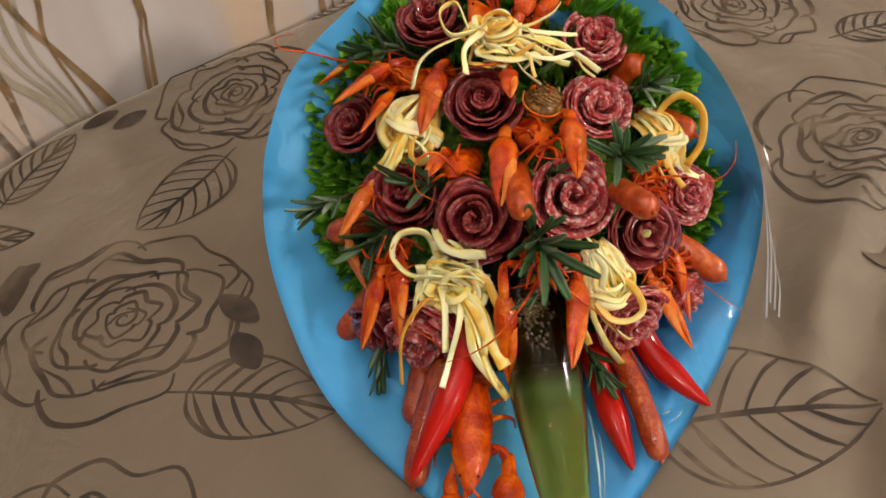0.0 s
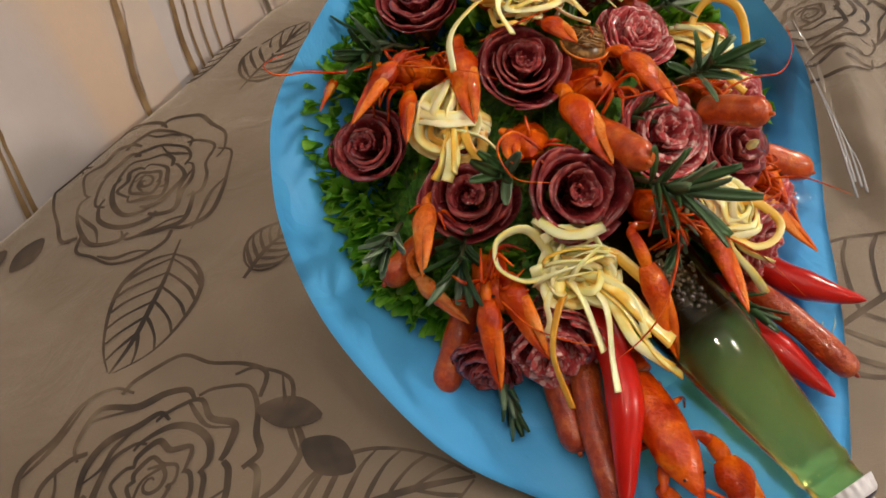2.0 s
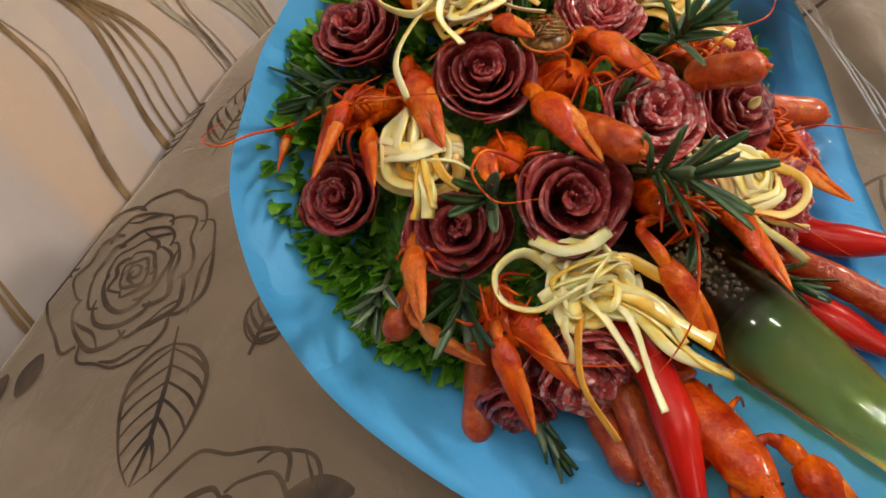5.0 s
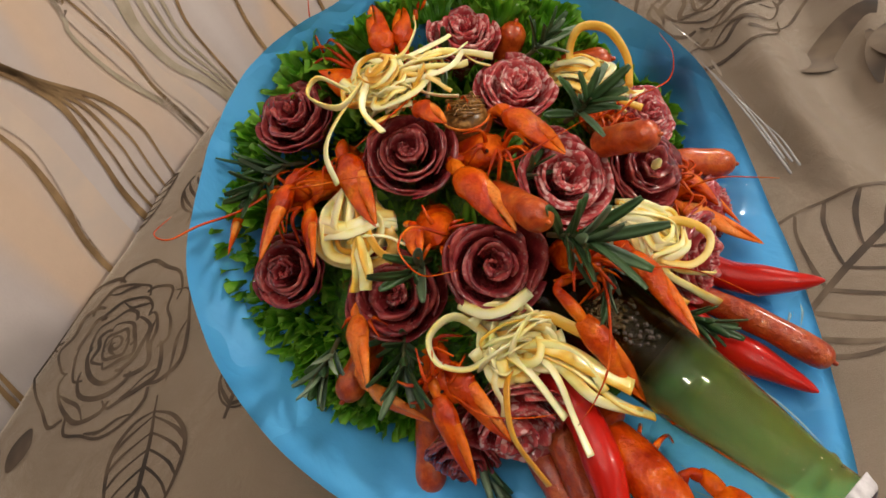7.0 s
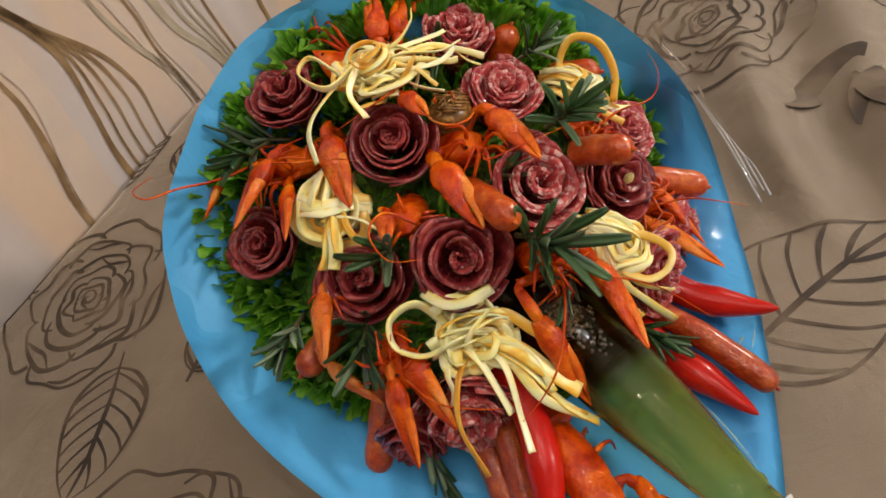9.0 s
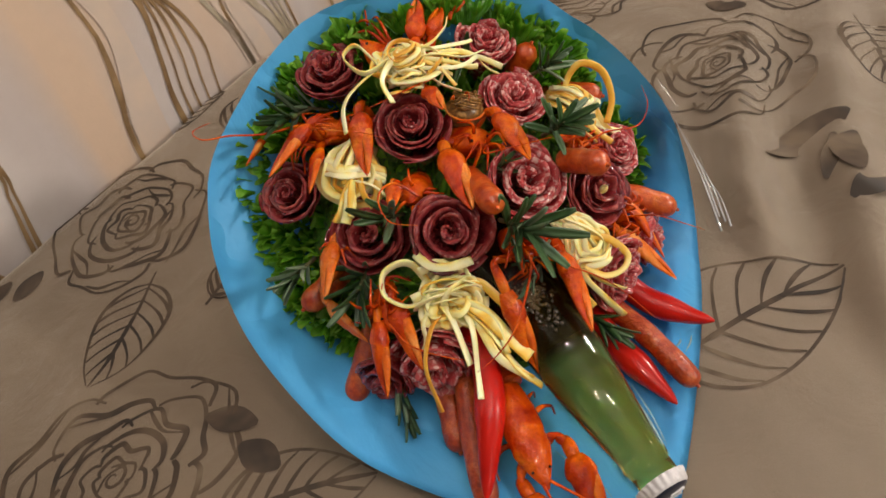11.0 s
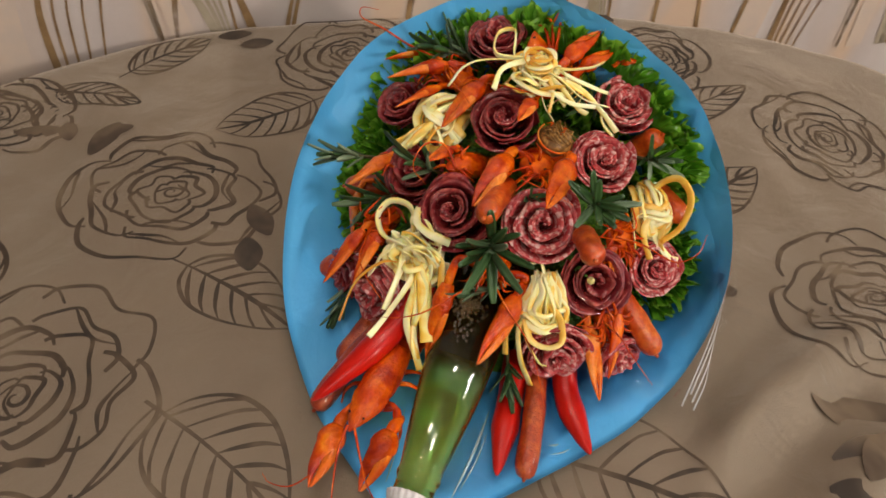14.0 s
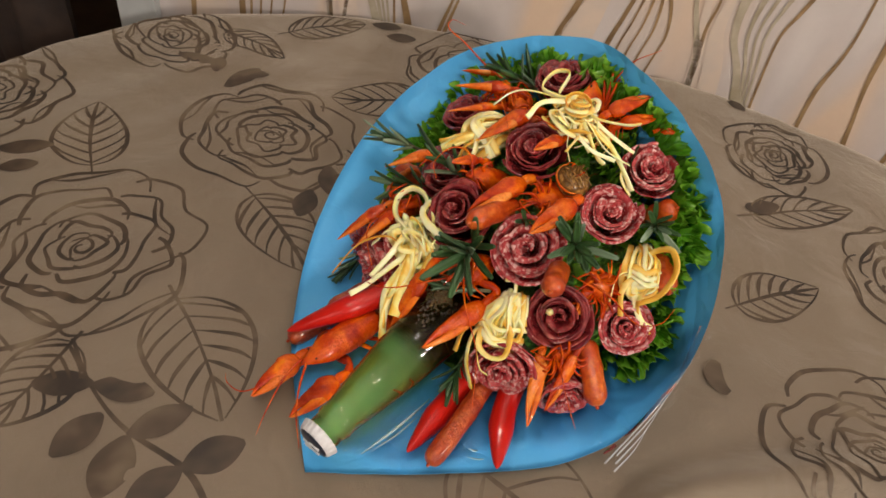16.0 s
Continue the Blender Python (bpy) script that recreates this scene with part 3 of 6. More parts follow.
def leaf_print(bx, by, tx, ty, wide, veins=6):
    """A broad leaf in outline, its veins sweeping forward into the rim."""
    b0, t0 = Vector((bx, by)), Vector((tx, ty))
    d = t0 - b0
    s = Vector((-d.y, d.x)).normalized() * wide
    half = lambda f: math.sin(math.pi * min(max(f, 0.0), 1.0) ** 0.72) ** 0.75
    bend = lambda f: 0.12 * math.sin(math.pi * f)
    at = lambda f, k: tuple(b0 + d * f + s * (k + bend(f)))
    lines = [ink([at(f, q * half(f)) for f in (0.0, 0.05, 0.16, 0.3, 0.48, 0.66, 0.84, 0.99)], 0.0028, 40) for q in (1, -1)]
    lines.append(ink([at(-0.14, 0.02), at(0.3, 0.0), at(0.7, 0.0), at(1, 0)], 0.0030, 24, 0.4))
    for k in range(veins):
        f = 0.04 + 0.76 * k / veins
        for side in (1, -1):
            g = min(f + 0.24, 0.97)
            lines.append(ink([at(f, 0), at(f + 0.06, 0.34 * side * half(g)), at(f + 0.15, 0.74 * side * half(g)), at(g, 0.97 * side * half(g))], 0.0026, 16))
    return join(*lines)


def solid_leaf(bx, by, tx, ty, wide):
    b0, t0 = Vector((bx, by, 0)), Vector((tx, ty, 0))
    path = on_cloth([p for p in (b0.lerp(t0, i / 20) for i in range(21)) if inside(p)])
    if len(path) < 3:
        return [], []
    return ribbon(path, lambda s: 2 * wide * (math.sin(math.pi * min(s * 0.96 + 0.02, 0.99)) ** 0.8) + 0.001, 0.0003, Vector((0, 0, 1)))


ROSES = ((-0.230, 0.408, 0.102, 0.3), (-0.185, 0.705, 0.096, 1.2), (-0.203, 0.178, 0.110, 2.0), (-0.462, 0.437, 0.085, 3.0),
         (0.410, 0.535, 0.100, 0.8), (0.375, 0.780, 0.090, 2.2), (0.60, 0.62, 0.085, 1.0), (-0.475, 0.222, 0.09, 2.5), (-0.15, -0.07, 0.09, 0.4),
         (0.45, 0.24, 0.085, 3.4), (0.18, 0.02, 0.085, 4.0), (0.62, 0.40, 0.08, 5.0), (0.17, 0.87, 0.07, 1.9))
for k, (x, y, r, turn) in enumerate(ROSES):
    obj("rose_print", *rose_print(x, y, r, turn, 40 + k), PRINT, tablecloth)
LEAVES = ((-0.163, 0.334, -0.050, 0.310, 0.034), (-0.178, 0.598, -0.243, 0.505, 0.036), (-0.098, 0.206, 0.024, 0.166, 0.044),
          (-0.298, 0.240, -0.390, 0.298, 0.036), (0.166, 0.278, 0.315, 0.280, 0.050), (0.25, 0.60, 0.30, 0.69, 0.03), (-0.06, 0.80, 0.03, 0.86, 0.03),
          (-0.112, 0.122, -0.085, 0.040, 0.030), (-0.440, 0.499, -0.345, 0.517, 0.022), (-0.135, 0.850, -0.045, 0.884, 0.020),
          (-0.39, 0.56, -0.35, 0.66, 0.026), (0.46, 0.70, 0.56, 0.72, 0.028), (-0.126, 0.545, -0.070, 0.575, 0.020),
          (-0.33, 0.0, -0.25, 0.06, 0.035), (0.55, 0.5, 0.5, 0.41, 0.03), (0.20, 0.74, 0.28, 0.85, 0.028))
for q in LEAVES:
    obj("leaf_print", *leaf_print(*q), PRINT, tablecloth)
SPRIG = [(-0.115, 0.124), (-0.069, 0.113), (-0.020, 0.112), (0.038, 0.125), (0.075, 0.12)]
obj("stem_print", *ink(SPRIG, 0.0034, 30, 0.2), PRINT, tablecloth)
SOLIDS = ((-0.155, 0.425, -0.118, 0.395, 0.011), (-0.135, 0.385, -0.112, 0.350, 0.012), (-0.352, 0.452, -0.325, 0.478, 0.009), (-0.31, 0.662, -0.28, 0.688, 0.011),
          (-0.345, 0.668, -0.312, 0.692, 0.010), (-0.067, 0.115, -0.030, 0.143, 0.011), (-0.013, 0.110, 0.0, 0.157, 0.012), (-0.067, 0.115, -0.097, 0.082, 0.011),
          (-0.041, 0.107, -0.033, 0.064, 0.013), (-0.013, 0.110, 0.018, 0.070, 0.015), (0.036, 0.124, 0.050, 0.168, 0.014), (0.036, 0.124, 0.034, 0.082, 0.012),
          (-0.375, 0.183, -0.345, 0.226, 0.011), (-0.345, 0.170, -0.328, 0.202, 0.009), (-0.388, 0.456, -0.368, 0.432, 0.009), (-0.425, 0.420, -0.383, 0.444, 0.010), (-0.338, 0.424, -0.342, 0.478, 0.012),
          (0.085, 0.925, 0.09, 0.965, 0.014), (0.19, 0.745, 0.215, 0.785, 0.012), (0.352, 0.402, 0.438, 0.402, 0.016), (0.408, 0.388, 0.388, 0.338, 0.012),
          (0.368, 0.352, 0.420, 0.378, 0.013), (0.362, 0.322, 0.412, 0.325, 0.013), (0.265, 0.52, 0.29, 0.49, 0.013), (0.48, 0.64, 0.5, 0.60, 0.011))
for q in SOLIDS:
    obj("dark_leaf_print", *solid_leaf(*q), PRINT_SOLID, tablecloth)

table = thing("round_table", "round wooden table hidden under the tablecloth", "table")
obj("tabletop", *lathe([(0.001, -0.012), (0.6, -0.012), (0.61, -0.03), (0.6, -0.045), (0.001, -0.045)], 48), TABLE_WOOD, table, m=Matrix.Translation(TABLE_C))
for sx, sy in ((1, 1), (1, -1), (-1, 1), (-1, -1)):
    obj("leg", *lathe([(0.001, -0.045), (0.03, -0.045), (0.026, -0.4), (0.02, -0.75), (0.001, -0.75)], 16), TABLE_WOOD, table, m=Matrix.Translation(TABLE_C + Vector((0.33 * sx, 0.33 * sy, 0))))

structure("trim", join(box((-0.437, -0.012, FLOOR_Z), (-0.375, -0.0005, CEIL_Z)), box((-0.381, -0.018, FLOOR_Z), (-0.374, -0.012, CEIL_Z))), TRIM, "pale grey door trim at the end of the papered wall", wall_m)
# a low dark seat against the papered wall, across the room
sofa = thing("sofa", "low dark grey upholstered sofa against the papered wall", "sofa", m=wall_m)
for name, lo, hi in (("seat", (1.68, -0.62, FLOOR_Z + 0.12), (2.6, -0.10, -0.42)), ("backrest", (1.68, -0.18, FLOOR_Z + 0.14), (2.6, -0.02, -0.30)), ("base", (1.70, -0.60, FLOOR_Z), (2.58, -0.05, FLOOR_Z + 0.13))):
    ob = obj(name, *box(lo, hi), GREY_FABRIC, sofa, smooth=False)
    bv = ob.modifiers.new("rounding", "BEVEL")
    bv.width, bv.segments = 0.03, 3
# dark furniture past the end of the papered wall and across the room
curtain_v = []
for i in range(60):
    for j in range(12):
        curtain_v.append(Vector((i * 0.02, 0.03 * math.sin(i * 0.9) + 0.01 * math.sin(i * 0.31), FLOOR_Z + 0.02 + j * 0.2)))
curtain = thing("curtain", "dark brown patterned curtain hanging beside the papered wall", "curtain", m=pose(-1.95, 0.35, 0, 0, 0, 4))
obj("drape", curtain_v, grid_faces(60, 12), DARK_FABRIC, curtain)

# the lamp over the table, seen only in reflections
chandelier = thing("chandelier", "brass five-arm chandelier with lit round bulbs", "ceiling lamp", m=Matrix.Translation(LAMP))
obj("rod", *tube(spline([(0, 0, 0), (0, 0, CEIL_Z - LAMP.z)], 4), lambda s: 0.008, 8), BRASS, chandelier)
for k in range(5):
    a = 2 * math.pi * k / 5 + 0.3
    c, s = math.cos(a), math.sin(a)
    obj("arm", *tube(spline([(0, 0, 0.02), (0.5 * ARM * c, 0.5 * ARM * s, -0.02), (ARM * c, ARM * s, 0.075)], 12), lambda s: 0.006, 8), BRASS, chandelier)

# two added fixtures, unseen, where the side lights stand; warm reflections suggest lamps
for place in SIDE_LIGHTS:
    sconce = thing("added_wall_lamp", "added unseen brass wall lamp with a round frosted shade", "wall lamp", "wall lamps", m=Matrix.Translation(place))
    obj("back_plate", *box((0.045, -0.05, -0.08), (0.06, 0.05, 0.08)), BRASS, sconce, smooth=False)
    obj("shade", *lathe([(0.001, 0.0), (0.09, 0.004), (0.135, 0.022), (0.14, 0.028)], 32), CEILING, sconce, m=Matrix.Translation((0.004, 0, 0)) @ Matrix.Rotation(math.pi / 2, 4, "Y"))

# ---------------------------------------------------------------- the bouquet: its frame
OC = Vector((0.085, 0.42, 0.09))
E1, E2, EN = Vector((1, 0, 0)), Vector((0, 0.76, 0.65)), Vector((0, -0.65, 0.76))


def head(a, b, h):
    """A place in the bouquet's head: a across, b up along the rim's plane, h out of it."""
    return OC + E1 * a + E2 * b + EN * h


def outward(p):
    return (Vector(p) - (OC - EN * 0.065)).normalized()


# blue paper: a sheet that lies flat at the stems and rises round the head
RIM = ((0.099, 0.184, 0.004), (0.065, 0.206, 0.006), (0.03, 0.229, 0.006), (-0.005, 0.256, 0.006), (-0.053, 0.310, 0.018), (-0.077, 0.356, 0.048),
       (-0.091, 0.409, 0.082), (-0.087, 0.460, 0.118), (-0.066, 0.498, 0.152), (-0.035, 0.514, 0.176), (-0.0, 0.53, 0.194), (0.037, 0.541, 0.206), (0.066, 0.536, 0.212), (0.096, 0.521, 0.216), (0.13, 0.51, 0.213), (0.164, 0.503, 0.2), (0.194, 0.488, 0.188), (0.217, 0.479, 0.166), (0.236, 0.457, 0.145), (0.25, 0.434, 0.121),
       (0.258, 0.408, 0.094), (0.258, 0.388, 0.062), (0.250, 0.365, 0.030), (0.236, 0.341, 0.012), (0.219, 0.315, 0.006), (0.188, 0.277, 0.005),
       (0.146, 0.231, 0.004))


def paper_surface():
    pts = [Vector(p) for p in RIM]
    loop = spline(pts + [pts[0]], 170)[:-1]
    core = Vector((0.085, 0.36, 0.004))
    nv, top = 26, []
    for i, p in enumerate(loop):
        for j in range(nv):
            u = j / (nv - 1)
            steep = min(max((p.x - 0.03) / 0.06, 0), 1) * min(max(p.z / 0.08, 0), 1)
            q = core.lerp(p, u + steep * (1 - (1 - u) ** 1.25 - u))
            q.z = max(core.z + (p.z - core.z) * u ** (2.8 + 0.9 * min(max((p.x + 0.05) / 0.08, 0), 1) + 0.1 * steep), 0.0035)
            crease = 0.0046 * noise.noise(Vector((q.x * 26, q.y * 26, 3))) * min(1, p.z / 0.05) * math.sin(math.pi * min(1, u * 1.1))
            fold = 0.0034 * (0.35 - abs(noise.noise(Vector((i * 0.23, u * 1.6, 5))))) * math.sin(math.pi * u) * min(1, p.z / 0.03)
            q.z += fold + crease + 0.0012 * noise.noise(Vector((q.x * 60, q.y * 60, 1))) * (u > 0.3)
            top.append(q)
    low = [v - Vector((0, 0, 0.0007)) for v in top]
    n = len(top)
    faces = grid_faces(len(loop), nv, True)
    rim = [((i + 1) % len(loop) * nv + nv - 1, i * nv + nv - 1, i * nv + nv - 1 + n, (i + 1) % len(loop) * nv + nv - 1 + n) for i in range(len(loop))]
    return top + low, faces + [tuple(reversed([k + n for k in f])) for f in faces] + rim


tagged(obj("wrapping_paper", *paper_surface(), PAPER), "sky-blue sheet of wrapping paper lying under the food bouquet", "wrapping paper")


# added core that closes the gaps between the pieces of food
def bed_surface():
    verts, nu, nv = [], 60, 18
    for i in range(nu):
        a = 2 * math.pi * i / nu
        for j in range(nv):
            u = j / (nv - 1)
            r = 0.112 * math.sin(u * math.pi / 2)
            h = 0.029 * math.cos(u * math.pi / 2) - 0.046 * u
            p = head(r * math.cos(a), r * math.sin(a), h)
            p += EN * (0.006 * noise.noise(p * 60) + 0.004 * noise.noise(p * 170))
            p.z = max(p.z, 0.008)
            verts.append(p)
        verts.append(Vector((OC.x + 0.10 * math.cos(a), 0.40 + 0.075 * math.sin(a), 0.008)))
    return verts, grid_faces(nu, nv + 1, True)


tagged(obj("salad_bed", *bed_surface(), BED), "dark filler mound under the bouquet, shade put into its colour", "salad", kind="stuff")


# ---------------------------------------------------------------- salami roses
def band(rho0, rho1, a0, a1, rim, depth, thick, lean, rnd, rim_r, n=34):
    """One folded slice: a wall with a rounded upper fold, bent round the rose's axis."""
    prof = [(0.5, -1.0), (0.5, -0.45), (0.5, -0.1), (0.38, 0.0), (0.13, 0.06), (-0.13, 0.06), (-0.38, 0.0), (-0.5, -0.1), (-0.5, -0.45), (-0.5, -1.0)]
    w = [(rnd.uniform(2, 5), rnd.uniform(0, 6)) for _ in range(3)]
    verts = []
    for i in range(n):
        s = i / (n - 1)
        a = a0 + (a1 - a0) * s
        rho = rho0 + (rho1 - rho0) * s
        wob = sum(math.sin(f * a + p) for f, p in w) / 3 * min(1.0, rim_r / 0.025) ** 2
        top = rim + 0.003 * wob + 0.0007 * math.sin(9 * a + w[0][1])
        tuck = min(1, s * 5) * min(1, (1 - s) * 5)
        top -= 0.0016 * (1 - tuck)
        for x, z in prof:
            zz = top + z * depth if z < -0.05 else top + z * thick
            r = rho * (1 + 0.085 * wob) + x * thick * (0.45 + 0.55 * tuck) + lean * (zz - top) + lean * 0.3 * max(0, zz)
            verts.append(Vector((max(r, 0.0004) * math.cos(a), max(r, 0.0004) * math.sin(a), zz)))
    faces = grid_faces(n, len(prof))
    k = len(prof)
    faces += [tuple(range(k - 1, -1, -1)), tuple((n - 1) * k + j for j in range(k))]
    return verts, faces


ROSE_AT = []


def salami_rose(centre, r, dark, seed, axis=None, label=None):
    rnd = random.Random(seed)
    z = Vector(axis) if axis is not None else outward(centre) * 0.5 + EN * 0.7
    ROSE_AT.append((Vector(centre), r))
    m = axes(Vector(centre), z) @ Matrix.Rotation(rnd.uniform(0, 6.28), 4, "Z")
    mat = SALAMI_DARK if dark else SALAMI_PINK
    ob = thing("salami_rose", label or ("rose folded from dark glossy smoked salami slices" if dark else "rose folded from pink marbled salami slices"), "salami rose", "salami roses in the bouquet", m)
    a = 0.0
    for k in range(8):
        f0 = 0.02 + 0.126 * k
        f1 = f0 + rnd.uniform(0.08, 0.15)
        h = 0.10 + 0.06 * math.sin(1.1 * k) * (k < 5) - 0.5 * max(0.0, f1 - 0.42) ** 1.5
        a += rnd.uniform(1.2, 2.8)
        obj("slice", *band(f0 * r, f1 * r, a, a + rnd.uniform(4.6, 6.0), h * r + rnd.uniform(-0.04, 0.04) * r, r * (0.55 + 1.0 * f1), 0.105 * r * rnd.uniform(0.75, 1.3), 0.16 + 0.30 * f1, rnd, r, 40), mat, ob)
    for k in range(2):
        a += rnd.uniform(1.6, 3.0)
        obj("slice", *band(1.0 * r, 1.1 * r, a, a + rnd.uniform(1.9, 2.7), -0.22 * r - 0.1 * r * k, r * 1.2, 0.05 * r, 0.75, rnd, r, 30), mat, ob)
    return ob


for k, (c, r, dark) in enumerate((
        ((0.0415, 0.511, 0.183), 0.0235, True), ((0.0715, 0.438, 0.161), 0.0255, True), ((0.151, 0.480, 0.171), 0.0215, False),
        ((0.148, 0.438, 0.147), 0.0235, False), ((-0.022, 0.467, 0.129), 0.023, True), ((0.0138, 0.4065, 0.117), 0.026, True),
        ((0.0592, 0.366, 0.127), 0.027, True), ((0.1215, 0.375, 0.130), 0.0265, False), ((0.168, 0.365, 0.101), 0.0245, True),
        ((0.206, 0.402, 0.094), 0.0205, False), ((0.0146, 0.325, 0.058), 0.0285, False), ((0.158, 0.323, 0.060), 0.026, False),
        ((0.203, 0.352, 0.042), 0.021, False), ((-0.019, 0.343, 0.044), 0.021, True))):
    salami_rose(Vector(c) + outward(c) * 0.002, r, dark, 100 + k, outward(c) if k in (10, 11, 12, 13) else None)


tagged(obj("garlic_clove", *lathe([(0.0001, -0.005), (0.0022, -0.003), (0.0027, 0.0), (0.0018, 0.0035), (0.0002, 0.0062)], 14), CHEESE, m=axes((0.1645, 0.3535, 0.112), (0.1, -0.5, 0.8))),
                "small pale clove tucked in a salami rose", "garlic clove")


# ---------------------------------------------------------------- sausages and peppers
def sausage(tip, back, r, mat, bow=(0, 0, 0), extra=0.018):
    tip, back = Vector(tip), Vector(back)
    end = back + (back - tip).normalized() * extra
    mid = (tip + end) / 2 + Vector(bow)
    path = spline([tip, mid, end], 22)
    label = "smooth orange-brown smoked sausage with a puckered end" if mat is SAUSAGE else "thin coarse dark-red smoked sausage with a tied end"
    ob = thing("sausage", label, "sausage", "sausages in the bouquet", Matrix.Translation(tip))
    path = [p - tip for p in path]
    prof = lambda s: r * (0.25 + 0.75 * min(1, s * 7) ** 0.45) * (1 if s < 0.9 else max(0.2, (1 - s) * 10) ** 0.5)
    fine = [path[0].lerp(path[1], f) for f in (0, 0.08, 0.2, 0.4, 0.7)] + path[1:]
    dist = [0.0]
    for p, q in zip(fine, fine[1:]):
        dist.append(dist[-1] + (q - p).length)
    total = dist[-1]
    at = {i: d for i, d in enumerate(dist)}
    n = len(fine)

    def rad(s):
        d = at[round(s * (n - 1))]
        e = total - d
        f = math.sqrt(max(0.0, 1 - (1 - min(d / r, 1)) ** 2)) if d < r else 1.0
        g = math.sqrt(max(0.0, 1 - (1 - min(e / r, 1)) ** 2)) if e < r else 1.0
        return r * max(0.12, f * g) * (1 + 0.03 * math.sin(23 * s))
    obj("body", *tube(fine, rad, 16), mat, ob)
    d = (fine[0] - fine[5]).normalized()
    obj("knot", *tube([d * -0.0015, d * 0.0008, d * 0.0022], lambda s: r * (0.22 - 0.1 * s), 8), mat, ob)
    return ob


for tip, back, r, mat, bow in (
        ((0.0865, 0.345, 0.1475), (0.0885, 0.385, 0.136), 0.0083, SAUSAGE, (0, 0, 0.002)),
        ((0.163, 0.345, 0.140), (0.155, 0.366, 0.132), 0.0083, SAUSAGE, (0, 0, 0.001)),
        ((0.1831, 0.474, 0.1567), (0.172, 0.478, 0.140), 0.0088, SAUSAGE, (0, 0, 0)),
        ((0.225, 0.356, 0.055), (0.200, 0.376, 0.066), 0.0088, SAUSAGE, (0, 0, 0.002)),
        ((0.161, 0.247, 0.020), (0.148, 0.319, 0.028), 0.0079, SAUSAGE_RED, (0.002, 0, 0.002)),
        ((-0.048, 0.412, 0.072), (-0.015, 0.425, 0.075), 0.0090, SAUSAGE, (0, 0, 0)),
        ((-0.045, 0.356, 0.022), (-0.015, 0.381, 0.045), 0.0090, SAUSAGE, (0, 0, 0)),
        ((0.006, 0.286, 0.016), (0.016, 0.325, 0.026), 0.0090, SAUSAGE_RED, (0, 0, 0)),
        ((0.006, 0.244, 0.014), (0.028, 0.310, 0.034), 0.0085, SAUSAGE_RED, (-0.003, 0, 0)),
        ((0.2155, 0.434, 0.117), (0.195, 0.459, 0.115), 0.0088, SAUSAGE, (0, 0, 0.001))):
    sausage(tip, back, r, mat, bow)


def pepper(pts, r):
    path = [Vector(p) - Vector(pts[0]) for p in spline(pts, 30)]
    ob = thing("chili_pepper", "glossy red chili pepper with a pointed tip", "chili pepper", "chili peppers at the stem", Matrix.Translation(pts[0]))
    obj("pod", *tube(path, lambda s: r * (0.06 + 0.94 * min(1, s / 0.5) ** 0.72) * (1 + 0.04 * math.sin(14 * s + 1)), 18, 0.92), CHILI, ob)
    end, before = path[-1], path[-4]
    d = (end - before).normalized()
    obj("stalk", *tube(spline([end - d * 0.002, end + d * 0.006, end + d * 0.014 + Vector((0.001, 0, 0.002))], 8), lambda s: r * (0.75 - 0.55 * min(1, s * 1.6)), 10), STEM, ob, "green pepper stalk")
    return ob


pepper([(0.0055, 0.243, 0.027), (0.016, 0.258, 0.036), (0.033, 0.284, 0.050), (0.044, 0.310, 0.056), (0.05, 0.345, 0.062)], 0.0098)
pepper([(0.143, 0.243, 0.018), (0.140, 0.265, 0.019), (0.136, 0.295, 0.021), (0.130, 0.335, 0.03)], 0.0098)
pepper([(0.199, 0.278, 0.026), (0.188, 0.295, 0.023), (0.172, 0.320, 0.026), (0.16, 0.350, 0.04)], 0.0098)


